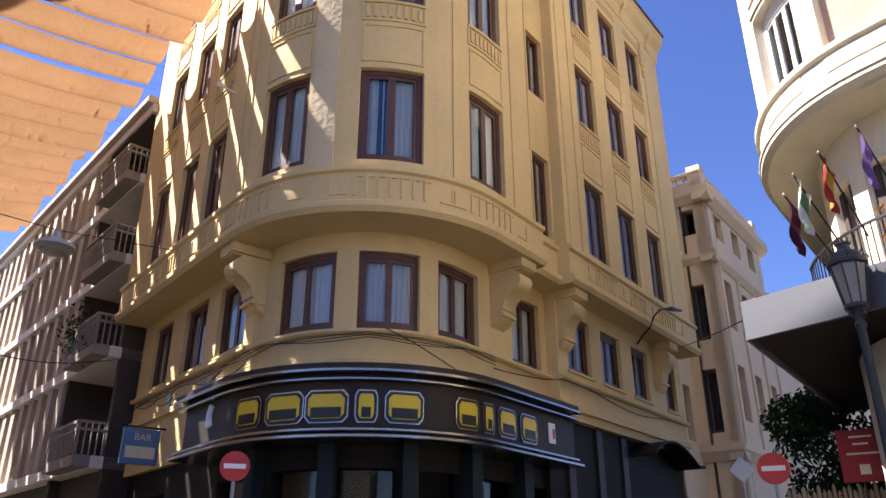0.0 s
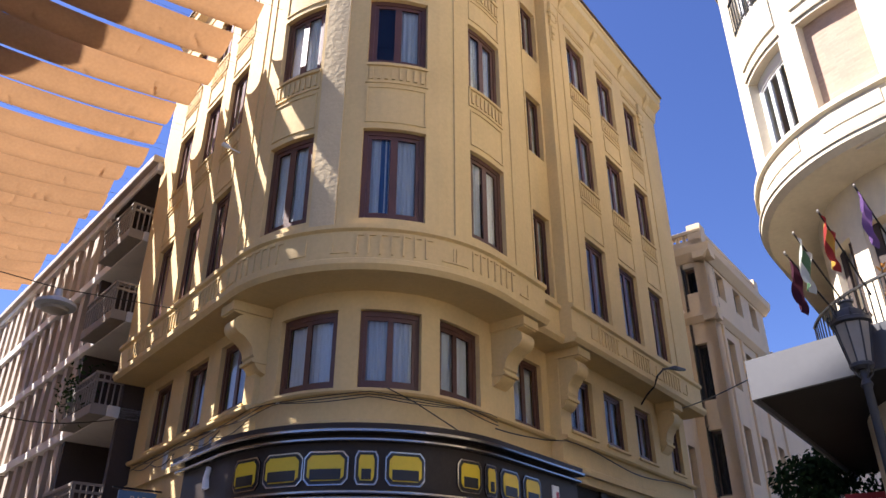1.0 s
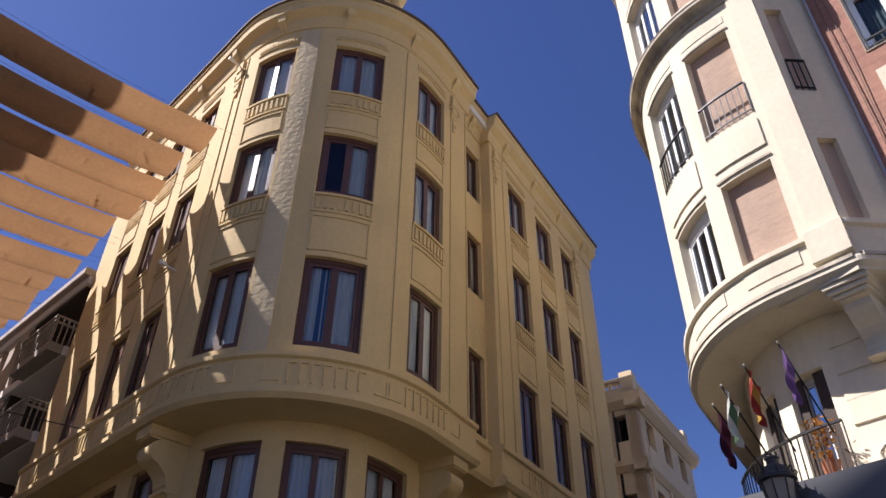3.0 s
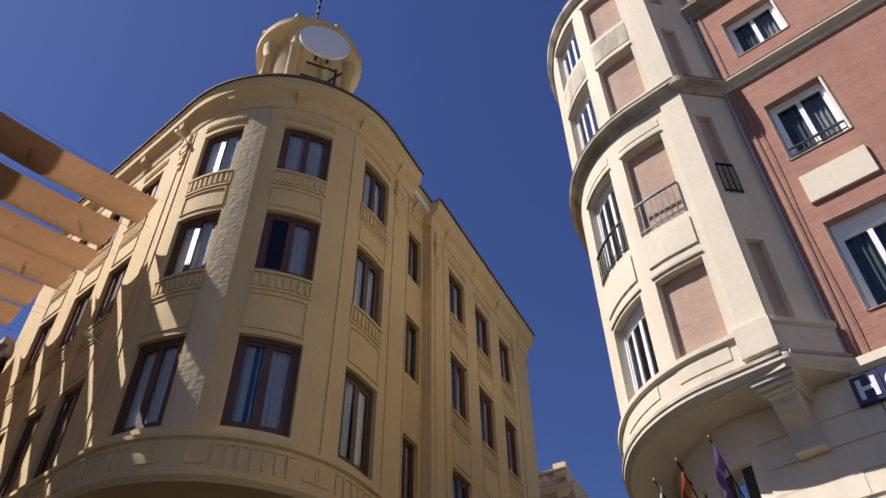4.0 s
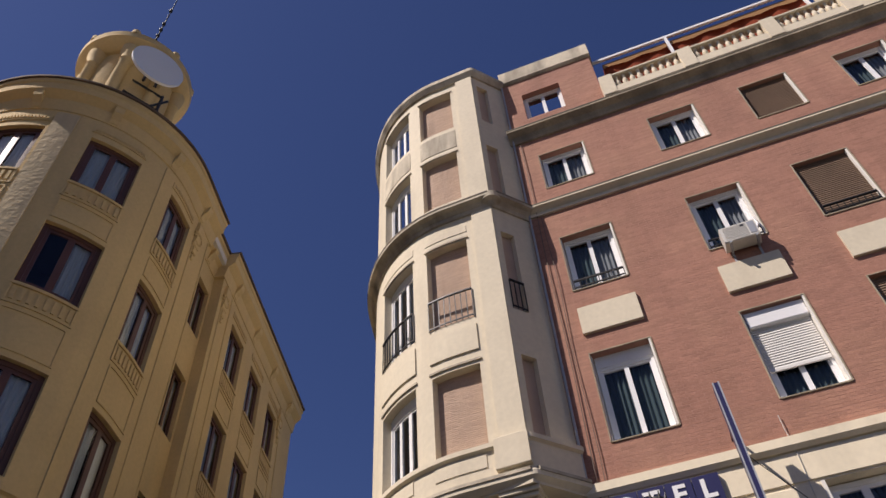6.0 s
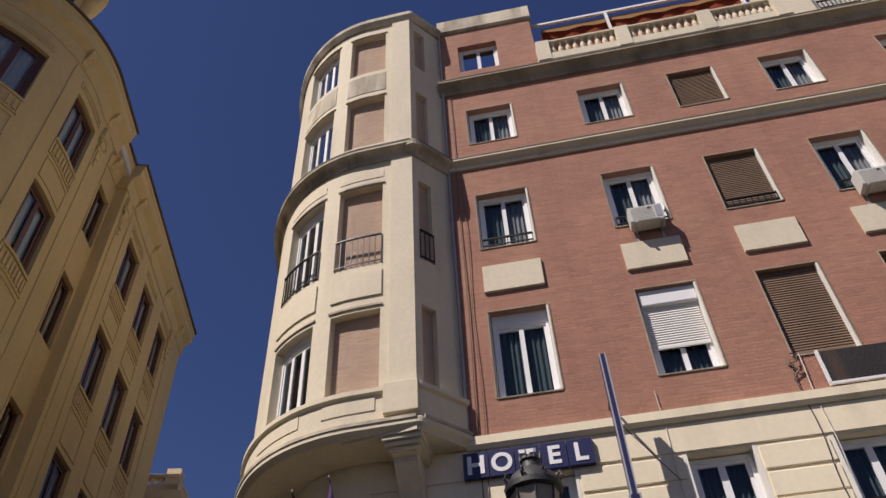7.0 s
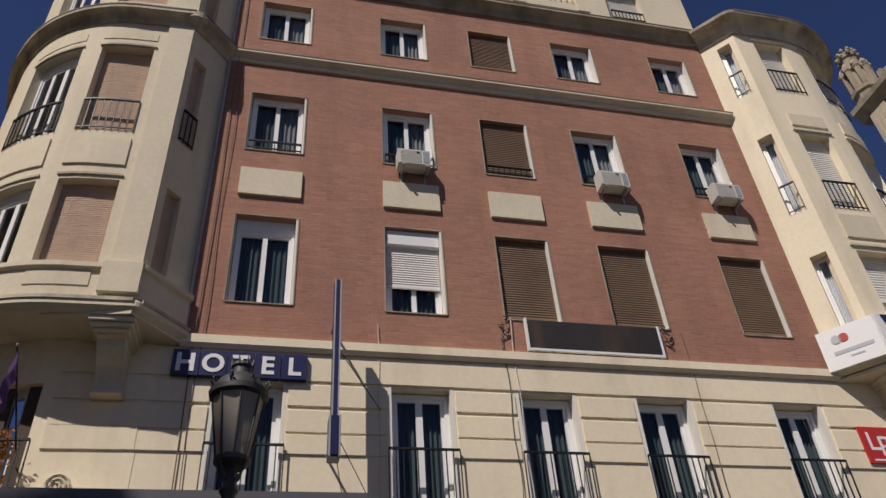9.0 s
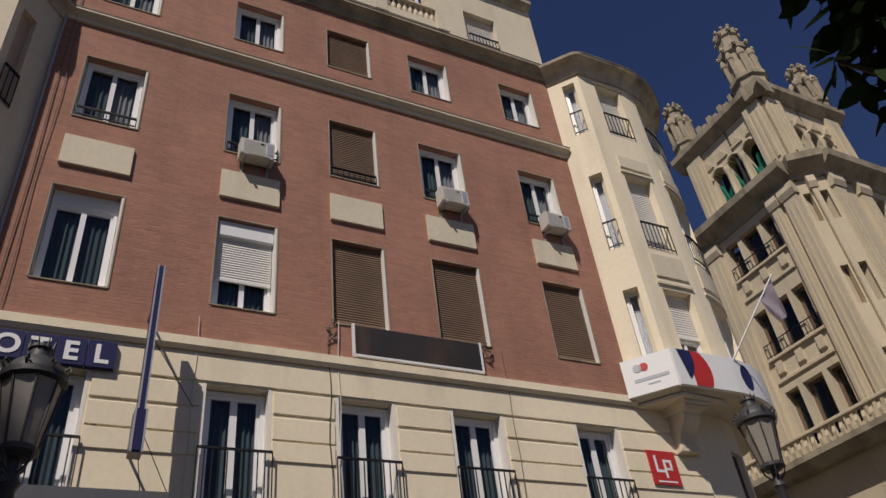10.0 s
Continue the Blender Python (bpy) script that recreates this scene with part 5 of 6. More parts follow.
for tr, us in ((CL, ((2.85, 3.5), (6.6, 7.0), (7.35, 8.1), (11.05, 11.45), (11.65, 12.28))), (CH, ((0.46, 0.66),)), (CR2, ((0.1, 0.7), (1.6, 2.2), (4.2, 4.6)))):
    for a, b in us:
        Build().bar(tr, a, b, 10.25, 19.2, -0.02, 0.16, 0.03).done("pilaster", OLD, bC)
        for k in range(2):
            x = a + (b - a) * (0.3 + 0.4 * k)
            Build().bar(tr, x - 0.04, x + 0.04, 10.6, 18.9, 0.16, 0.19).done("pilaster_fillet", OLD, bC)
        Build().run(tr, a - 0.06, b + 0.06, [(-0.02, 19.2), (0.2, 19.2), (0.28, 19.45), (0.24, 19.75), (-0.02, 19.75)]).done("capital", OLD, bC)

# corner tower above the cornice
TLc = Track(CL.at(7.95, -0.25), 231, [("L", 4.6)])
TRc = Track(TLc.end, 141, [("L", 4.6)])
tw_cols = ((1.05, 1.72), (1.97, 2.64), (2.89, 3.56))


def arched_wall(tr):
    """The belvedere wall with three round-headed openings cut from short steps."""
    hs = []
    for a, b in tw_cols:
        r = (b - a) / 2
        hs.append((a, b, 20.95, 22.75))
        for k in range(4):
            z0, z1 = 22.75 + r * k / 4, 22.75 + r * (k + 1) / 4
            w = r * math.sqrt(max(0.0, 1 - ((k + 0.5) / 4) ** 2))
            hs.append(((a + b) / 2 - w, (a + b) / 2 + w, z0, z1))
    Build().wall(tr, 0, tr.total, 20.7, 24.6, -0.45, 0, hs).done("belvedere_wall", OLD, bC)
    Build().run(tr, -0.45, tr.total + 0.45, [(-0.4, 24.4), (0.08, 24.4), (0.2, 24.6), (0.42, 24.8), (0.45, 25.05), (-0.4, 25.1)]).done("belvedere_cornice", GRIMY_SHADED, bC)
    for a, b in tw_cols:
        Build().tube([tr.p3((a + b) / 2 + 0.38 * math.cos(k * math.pi / 10), 0.03, 22.75 + 0.38 * math.sin(k * math.pi / 10)) for k in range(11)], 0.06, 6).done("arch_mould", OLD, bC)
    for u in (1.0, 1.845, 2.765, 3.61):
        for dz_, w in ((23.35, 0.3), (23.5, 0.2), (23.65, 0.1)):
            Build().bar(tr, u - w, u + w, dz_, dz_ + 0.15, -0.02, 0.07, 0.015).done("carved_crest", OLD, bC)
    for u in (1.845, 2.765):
        p = tr.p3(u, 0.02, 20.95)
        Build().lathe(p, [(0.14, 0), (0.11, 0.12), (0.1, 1.5), (0.15, 1.62), (0.15, 1.8)], 10).done("column", OLD, bC, smooth=True)
    for u in (0.5, 4.1):
        Build().bar(tr, u - 0.42, u + 0.42, 20.7, 24.35, -0.02, 0.2, 0.04).done("corner_pier", OLD, bC)
        for k in range(3):
            Build().bar(tr, u - 0.3 + 0.24 * k, u - 0.18 + 0.24 * k, 21.2, 23.9, 0.2, 0.25).done("pier_fillet", OLD, bC)
    for k in range(9):
        u = 0.9 + k * 0.35
        Build().bar(tr, u - 0.1, u + 0.1, 25.1, 25.75 + 0.2 * (k % 2), -0.25, -0.05, 0.03).done("parapet_merlon", GRIMY_SHADED, bC)
    Build().bar(tr, 0.3, 4.3, 25.1, 25.5, -0.25, -0.05).done("parapet", GRIMY_SHADED, bC)


arched_wall(TLc)
arched_wall(TRc)
GREENNET = cloth("green_netting", (0.03, 0.22, 0.15), 0.3)
for tr in (TLc, TRc):
    for a, b in tw_cols:
        rows = [[tr.p3(a + (b - a) * j / 6, -0.2 + 0.05 * math.sin(j * 2 + i), 20.95 + 1.6 * i / 8 * (0.75 + 0.25 * math.sin(j * 1.3 + a))) for j in range(7)] for i in range(9)]
        Build().sheet(rows).done("green_net", GREENNET, bC)
    Build().bar(tr, 0, tr.total, 20.7, 24.6, -2.2, -2.1).done("inner_wall", ROOM, bC)
q = [TLc.at(0, 0.3), TLc.at(4.6, 0.3), TRc.at(4.6, 0.3), TLc.at(0, -5.0)]
Build().plate([(p.x, p.y, 25.0) for p in q], 0.1).done("tower_roof", GRIMY_SHADED, bC)


def pinnacle(p, big):
    b = Build()
    x, y = p.x, p.y
    s = 1.15 if big else 0.9
    b.lathe((x, y, 25.0), [(0.62 * s, 0), (0.62 * s, 0.5), (0.72 * s, 0.55), (0.72 * s, 0.75), (0.56 * s, 0.85), (0.5 * s, 2.0 * s), (0.62 * s, 2.1 * s), (0.62 * s, 2.35 * s), (0.42 * s, 2.45 * s), (0.4 * s, 3.0 * s), (0.48 * s, 3.1 * s), (0.45 * s, 3.4 * s), (0.2 * s, 3.6 * s)], 8)
    pn = b.done("pinnacle", GRIMY_SHADED, bC)
    for k in range(8):
        a = math.pi / 4 * k
        Build().lathe((x + 0.56 * s * math.cos(a), y + 0.56 * s * math.sin(a), 25.8), [(0.12, 0), (0.13, 1.0), (0.18, 1.1), (0.17, 1.3), (0.05, 1.55)], 6).done("pinnacle_spire", GRIMY_SHADED, pn)
        for z_, r_ in ((2.2, 0.66), (3.2, 0.48), (3.5, 0.36)):
            h_ = 0.16 + 0.12 * random.random()
            Build().lathe((x + r_ * s * math.cos(a + z_), y + r_ * s * math.sin(a + z_), 25.0 + z_ * s), [(0.05, -0.06), (0.11, 0.04), (0.08, h_ * 0.6), (0.02, h_)], 5).done("crocket", GRIMY_SHADED, pn)


pinnacle(TLc.at(0.25, -0.2), False)
pinnacle(TLc.at(4.35, -0.25), True)
pinnacle(TRc.at(4.3, -0.2), False)

# ---- left building with balconies ----
D = Track(A.at(0, 0) + compass(-42) * 40, 138, [("L", 39.9)])
bD = thing("balcony_building", D.p3(30, -3, 0), "modern building with white concrete fins and shaded balconies", "building")
dz = (4.35, 7.25, 9.95, 12.55, 15.05)
Build().bar(D, 0, 36.2, 0, 15.1, -1.6, -0.75).done("wall", BROWN_WALL, bD)
# the loggia's shade is put into its dark wall colour
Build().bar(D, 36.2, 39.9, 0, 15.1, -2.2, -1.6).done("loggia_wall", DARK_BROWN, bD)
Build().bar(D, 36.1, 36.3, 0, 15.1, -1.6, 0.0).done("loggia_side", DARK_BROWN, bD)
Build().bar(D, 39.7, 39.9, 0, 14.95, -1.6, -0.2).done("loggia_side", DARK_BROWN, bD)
for z in dz:
    Build().bar(D, 0, 39.9, z - 0.16, z + 0.14, -1.6, 0.12, 0.02).done("floor_slab", CONCRETE, bD)
Build().bar(D, 0, 39.9, 15.15, 15.4, -1.6, 0.3, 0.03).done("roof_edge", FIN, bD)
# added dark plate that keeps the loggia's underside in painted shade
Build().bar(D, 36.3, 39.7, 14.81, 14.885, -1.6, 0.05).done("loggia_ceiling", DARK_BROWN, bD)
for i in range(34):
    u = 0.8 + i * 1.05
    for z0, z1 in zip(dz[:-1], dz[1:]):
        Build().bar(D, u, u + 0.44, z0 + 0.14, z1 - 0.16, -0.75, 0.02).done("fin", FIN, bD)
        if i % 2 == 0 and i > 14:
            wn_ = Build().bar(D, u + 0.46, u + 1.03, z0 + 0.9, z1 - 0.3, -0.75, -0.72).done("window", ROOM, bD)
            Build().bar(D, u + 0.45, u + 1.04, z0 + 0.8, z0 + 0.9, -0.75, -0.66).done("window_sill", CONCRETE, wn_)
# balcony shade is in the darker concrete colour
for z in dz[:-1]:
    Build().bar(D, 37.4, 39.85, z - 0.14, z + 0.145, -1.6, 0.55, 0.02).done("balcony_floor", DULL_SHADED_CONCRETE, bD)
    r = Build().bar(D, 37.45, 39.8, z + 0.92, z + 1.0, 0.5, 0.58).done("balcony_rail", DULL_SHADED_CONCRETE, bD)
    Build().bar(D, 37.45, 39.8, z + 0.74, z + 0.78, 0.52, 0.56).done("middle_rail", DULL_SHADED_CONCRETE, r)
    for k in range(12):
        u = 37.47 + 2.28 * k / 11
        Build().bar(D, u, u + 0.04, z + 0.16, z + 0.92, 0.52, 0.56).done("railing_bar", DULL_SHADED_CONCRETE, r)
    DS = Track(D.at(39.8, -0.72), 48 + 180, [("L", 1.3)])
    for zz in (0.96, 0.76):
        Build().bar(DS, 0, 1.3, z + zz, z + zz + 0.06, -0.04, 0.02).done("side_rail", DULL_SHADED_CONCRETE, r)
    for k in range(8):
        Build().bar(DS, 0.08 + k * 0.16, 0.115 + k * 0.16, z + 0.16, z + 0.96, -0.03, 0.01).done("railing_bar", DULL_SHADED_CONCRETE, r)
Build().bar(D, 0, 39.9, 0, 4.18, -0.76, -0.3).done("ground_floor_wall", DARK_BROWN, bD)
dp = thing("balcony_plant", D.p3(38.4, 0.2, 10.1), "dark leafy plant hanging over a white balcony", "plant")
lf = Build()
for k in range(260):
    c = Vector(D.p3(38.2 + random.gauss(0, 0.5), 0.45 + random.gauss(0, 0.2), 10.35 - 2.3 + random.gauss(0, 0.35)))
    q1 = Vector((random.uniform(-1, 1), random.uniform(-1, 1), random.uniform(-1, 0.6))).normalized() * 0.14
    s1 = q1.cross(Vector((0.2, 0.5, 0.8))).normalized() * 0.045
    lf.sheet([[c - s1, c + s1], [c + q1 - s1 * 0.3, c + q1 + s1 * 0.3]])
lf.done("foliage", LEAF, dp)

# ---- ochre building beyond ----
E0 = A.at(26.4, 0.4)
EL = Track(E0, 37.3, [("L", 26)])
EF = Track(A.at(26.4, -1.6), 127.3, [("L", 2.0)])
EW = Track(A.at(AEND + 0.05, -0.8), 37.3, [("L", 2.0)])
bE = thing("ochre_building", (13, 32, 0), "pale ochre building with balustraded roof terraces", "building")
ew = [(a, a + 0.85, c, e) for a in (1.0, 2.9, 4.8) for c, e in ((13.0, 14.0), (9.6, 11.4), (6.4, 8.3))]
far = [(a, a + 0.9, c, e) for a in (8.0, 10.2, 12.4, 14.6, 17.0, 20.0) for c, e in ((9.6, 11.3), (6.4, 8.2), (2.6, 4.8))]
Build().wall(EL, 0, 6.6, 0, 15.0, -0.4, 0, ew + [(1.0, 2.2, 0.2, 3.6), (3.2, 5.4, 0.2, 3.6)]).done("tower_wall", OCHRE2, bE)
Build().wall(EL, 6.6, 42, 0, 12.3, -0.6, -0.2, far).done("wing_wall", OCHRE2, bE)
Build().wall(EF, 0, 2.0, 0, 15.0, -0.4, 0, [(1.15, 1.65, 12.9, 13.9), (1.15, 1.75, 9.0, 11.0), (1.15, 1.75, 5.9, 8.0)]).done("tower_side_wall", OCHRE2, bE)
Build().wall(EW, 0, 2.4, 0, 12.2, -0.4, 0, [(0.75, 1.35, 8.7, 10.7), (0.75, 1.35, 5.6, 7.4)]).done("link_wall", OCHRE2, bE)
for tr in (EL, EF, EW):
    Build().bar(tr, 0, min(tr.total, 6.6), 0, 12 if tr is EW else 14.6, -0.9, -0.8).done("inner_wall", ROOM, bE)
for tr, u1 in ((EL, 6.6), (EF, 2.0)):
    Build().run(tr, 0 if tr is EF else -0.3, u1 + 0.3, [(-0.3, 14.1), (0.06, 14.1), (0.3, 14.35), (0.34, 14.6), (-0.3, 14.65)]).done("cornice", OCHRE2, bE)
    Build().run(tr, 0 if tr is EF else -0.2, u1 + 0.2, [(-0.3, 11.75), (0.05, 11.75), (0.2, 11.95), (0.2, 12.15), (-0.3, 12.2)]).done("string_course", OCHRE2, bE)
    Build().run(tr, 0 if tr is EF else -0.2, u1 + 0.2, [(-0.3, 5.0), (0.05, 5.0), (0.25, 5.3), (0.25, 5.5), (-0.3, 5.55)]).done("string_course", OCHRE2, bE)
    Build().bar(tr, 0, u1, 15.25, 15.4, -0.3, 0.02, 0.02).done("balustrade_rail", OCHRE2, bE)
    n = int(u1 / 0.24)
    for k in range(n):
        u = u1 * (k + 0.5) / n
        Build().bar(tr, u - 0.05, u + 0.05, 14.65, 15.25, -0.2, -0.06, 0.03).done("baluster", OCHRE2, bE)
for u in (0.25, 6.4):
    Build().bar(EL, u - 0.25, u + 0.25, 14.65, 15.6, -0.45, 0.05, 0.03).done("parapet_pier", OCHRE2, bE)
Build().bar(EL, 6.6, 42, 0, 12, -1.2, -1.1).done("inner_wall", ROOM, bE)
Build().run(EW, 0, 2.4, [(-0.4, 11.9), (0.05, 11.9), (0.22, 12.1), (0.22, 12.3), (-0.4, 12.35)]).done("cornice", OCHRE2, bE)
Build().bar(EW, 0, 2.4, 13.1, 13.25, -0.3, 0.02, 0.02).done("balustrade_rail", OCHRE2, bE)
for k in range(9):
    u = 0.13 + k * 0.26
    Build().bar(EW, u - 0.05, u + 0.05, 12.35, 13.1, -0.2, -0.06, 0.03).done("baluster", OCHRE2, bE)
Build().run(EL, 6.6, 42, [(-0.6, 12.0), (-0.15, 12.0), (0.1, 12.25), (0.1, 12.45), (-0.6, 12.5)]).done("cornice", OCHRE2, bE)
for tr, hs in ((EL, ew + far), (EF, [(1.15, 1.65, 12.9, 13.9), (1.15, 1.75, 9.0, 11.0), (1.15, 1.75, 5.9, 8.0)]), (EW, [(0.75, 1.35, 8.7, 10.7), (0.75, 1.35, 5.6, 7.4)])):
    for a, b, c, e in hs:
        window_unit(bE, tr, a, b, c, e, -0.22, BROWN_WALL, 2 if tr is EL else 1, 0.05)
for side_ in (-1, 1):
    arc = [(1.05 + side_ * 0.31, 10.72), (1.05 + side_ * 0.31, 10.38)] + [(1.05 + side_ * 0.3 * math.cos(radians(a)), 10.38 + 0.32 * math.sin(radians(a))) for a in range(0, 91, 15)]
    Build().grid([[EW.p3(u, d, z) for u, z in arc] for d in (-0.2, 0.004)]).done("arch_corner", OCHRE2, bE)
for a in (0.7, 2.6, 4.5, 6.2):
    Build().bar(EL, a - 0.1, a + 0.1, 5.55, 11.75, -0.02, 0.08, 0.02).done("pilaster", OCHRE2, bE)

# ---- street signs, lamps and wires ----


def round_sign(az, tan, dist, r, label):
    x, y, z = ray_spot(az, tan, dist)
    t = thing("no_entry_sign", (x, y, 0), label, "traffic sign", "no entry signs")
    n = Vector((-x, -y, 0)).normalized()
    s = Vector((-n.y, n.x, 0))
    c = Vector((x, y, z))
    ring = [c + s * r * math.cos(a * math.pi / 20) + Vector((0, 0, r * math.sin(a * math.pi / 20))) for a in range(40)]
    Build().grid([ring, [p - n * 0.02 for p in ring]]).done("sign_disc", RED, t)
    b = c + n * 0.006
    Build().plate([b + s * r * 0.72 + Vector((0, 0, k)) for k in (-r * 0.16, r * 0.16)] + [b - s * r * 0.72 + Vector((0, 0, k)) for k in (r * 0.16, -r * 0.16)], 0.004).done("white_bar", WHITE, t)
    Build().tube([(x - n.x * 0.05, y - n.y * 0.05, 0), (x - n.x * 0.05, y - n.y * 0.05, z + r * 0.8)], 0.03).done("post", GREY, t)


round_sign(-15.1, 0.127, 13.2, 0.24, "red no entry sign with a sticker before the shop")
round_sign(22.5, 0.118, 15.5, 0.28, "red no entry sign on a grey post")
x, y, z = ray_spot(20.5, 0.118, 15.6)
ds = thing("diamond_sign", (x, y, 0), "grey diamond shaped sign seen beside the no entry sign", "traffic sign")
n2 = Vector((-x, -y, 0)).normalized()
s2 = Vector((-n2.y, n2.x, 0))
Build().plate([Vector((x, y, z)) + s2 * a + Vector((0, 0, b)) for a, b in ((0.22, 0), (0, 0.24), (-0.22, 0), (0, -0.24))], 0.02).done("sign_plate", GREY, ds)
Build().tube([(x - n2.x * 0.05, y - n2.y * 0.05, 0), (x - n2.x * 0.05, y - n2.y * 0.05, z)], 0.03).done("post", GREY, ds)

bar_at = A.at(2.5, 0.95) + compass(62) * 0.66
BS = Track(bar_at + compass(50.5) * 0.0, 50.5, [("L", 0.95)])
bar_s = thing("bar_sign", (bar_at.x, bar_at.y, 4.0), "weathered blue bar sign hung from a bracket", "sign")
Build().bar(BS, 0.05, 0.9, 4.0, 4.8, -0.04, 0.04, 0.01).done("sign_board", BLUE_SIGN, bar_s)
lettering("BAR", BS, 0.5, 4.54, 0.045, 0.22, CREAM, bar_s)
Build().bar(BS, 0.14, 0.82, 4.14, 4.4, 0.04, 0.048).done("text_bar", CREAM, bar_s)
Build().bar(BS, -0.1, 1.2, 4.83, 4.87, -0.02, 0.02).done("bracket", IRON, bar_s)

x, y, z = ray_spot(-29.3, 0.385, 17.0)
hl = thing("hanging_lamp", (x, y, z), "white saucer shaped street lamp hung on wires", "street lamp")
Build().lathe((x, y, z), [(0.3, -0.14), (0.42, -0.1), (0.4, -0.02), (0.2, 0.08), (0.1, 0.12), (0.07, 0.3), (0.02, 0.32)], 20).done("lamp_shade", GREY, hl, smooth=True)
Build().lathe((x, y, z), [(0.05, -0.24), (0.26, -0.2), (0.3, -0.13)], 16).done("lamp_bowl", LANTERN_GLASS, hl, smooth=True)
Build().tube([(x - 7, y - 5, z + 0.9), (x, y, z + 0.32), (x + 2.4, y + 2.6, z + 0.8)], 0.012).done("hanger_wire", BLACK, hl)
wlm = thing("wall_lamp", A.p3(22.3, -0.8, 7.0), "dark street lamp on a bent arm from the facade", "street lamp")
Build().tube([A.p3(21.9, -0.86, 7.72), A.p3(21.5, -0.6, 7.76), A.p3(20.95, -0.15, 7.85), A.p3(20.85, 0.12, 8.0), A.p3(20.75, 0.3, 8.25), A.p3(20.95, 0.42, 8.48), A.p3(21.3, 0.5, 8.58)], 0.026).done("lamp_arm", IRON, wlm)
Build().tube([A.p3(21.25, 0.48, 8.57), A.p3(21.6, 0.52, 8.66), A.p3(22.25, 0.55, 8.78)], [0.035, 0.075, 0.04]).done("lamp_head", IRON, wlm)

for k in range(3):
    pts = [A.p3(u, -0.66 + 0.01 * k, 5.86 - 0.05 * k - 0.09 * abs(math.sin(u * (0.9 + 0.2 * k) + k))) for u in A.stops(0.3, 14.2, 0.25)]
    cable("facade_cable", pts, 0.009, "dark cable sagging along the yellow facade")
cable("facade_cable", [A.p3(10.9, -0.68, 5.95), A.p3(11.6, -0.66, 5.7), A.p3(12.6, -0.64, 5.35), A.p3(13.4, -0.6, 5.12)], 0.012, "dark cable sagging along the yellow facade")
cable("facade_cable", [A.p3(u, -0.7 if u < 16.6 else -0.42, 5.72 - 0.1 * math.sin(u)) for u in A.stops(14.2, 24, 0.5)], 0.014, "dark cable sagging along the yellow facade")
p0, p1 = Vector(ray_spot(-33.5, 0.245, 20)), Vector(A.p3(0.4, 0.05, 6.9))
cable("street_wire", [p0.lerp(p1, i / 12) - Vector((0, 0, 0.25 * math.sin(math.pi * i / 12))) for i in range(13)], 0.014, "thin black wire strung across the side street")
p0, p1 = Vector(A.p3(24.4, -0.6, 8.3)), Vector(BR.p3(-3.6, 0.6, 5.05))
cable("street_wire", [p0.lerp(p1, i / 12) - Vector((0, 0, 0.06 * math.sin(math.pi * i / 12))) for i in range(13)], 0.012, "thin black wire strung across the street")

# ---- foliage and sign under the canopy, tree at the end ----


def leafy(b, c, rad, n, size):
    for _ in range(n):
        d = Vector((random.gauss(0, 1), random.gauss(0, 1), random.gauss(0, 1))).normalized() * (random.random() ** 0.4)
        p = Vector(c) + Vector((d.x * rad[0], d.y * rad[1], d.z * rad[2]))
        q = Vector((random.uniform(-1, 1), random.uniform(-1, 1), random.uniform(-1, 0.3))).normalized() * size * random.uniform(0.7, 1.3)
        s = q.cross(Vector((random.uniform(-1, 1), random.uniform(-1, 1), 0.6))).normalized() * size * 0.24
        dr = Vector((0, 0, -0.12 * size))
        b.sheet([[p, p + s * 0.02], [p + q * 0.2 - s * 0.75, p + q * 0.2 + s * 0.75], [p + q * 0.5 - s + dr * 0.3, p + q * 0.5 + s + dr * 0.3], [p + q * 0.8 - s * 0.6 + dr, p + q * 0.8 + s * 0.6 + dr], [p + q + dr * 1.6, p + q + s * 0.02 + dr * 1.6]])


bx, by, bz = ray_spot(25.9, 0.15, 16.3)
bush = thing("street_tree", (bx, by, 0), "dark green small orange tree under the canopy edge", "tree")
Build().tube([(bx, by, 0), (bx + 0.05, by, 1.2), (bx, by + 0.05, 2.6)], [0.09, 0.07, 0.05]).done("trunk", BARK, bush)
lb = Build()
for dx, dy, dz2, r in ((0, 0, 3.7, 0.95), (-0.4, 0.2, 4.4, 0.6), (0.5, -0.1, 3.2, 0.8), (0.2, 0.1, 4.7, 0.55), (-0.2, 0, 2.8, 0.7), (1.1, -0.3, 4.0, 0.75), (1.5, -0.5, 4.7, 0.6)):
    leafy(lb, (bx + dx, by + dy, dz2), (r, r, r * 0.9), 900, 0.13)
lb.done("crown", LEAF, bush)
x, y, z = ray_spot(28.0, 0.127, 15.0)
rs = thing("red_banner", (x, y, 0), "red banner sign on a thin post below the canopy", "sign")
RT = Track((x - 0.32, y + 0.19), 121, [("L", 0.74)])
Build().bar(RT, 0, 0.72, z - 0.43, z + 0.43, -0.01, 0.01).done("banner", SHADED_RED, rs)
for zz, a, b in ((0.31, 0.2, 0.55), (0.19, 0.24, 0.48), (0.03, 0.12, 0.62)):
    Build().bar(RT, a, b, z + zz - 0.016, z + zz + 0.016, 0.01, 0.014).done("text_bar", CREAM, rs)
Build().bar(RT, 0.28, 0.44, z - 0.31, z - 0.15, 0.01, 0.014).done("round_mark", CREAM, rs)
Build().tube([RT.p3(0.3, -0.03, 0), RT.p3(0.3, -0.03, z + 0.43)], 0.02).done("post", IRON, rs)
fn = thing("picket_fence", ray_spot(26.5, -0.1, 15.2)[:2] + (0,), "weathered pale wooden picket fence by the small tree", "fence")
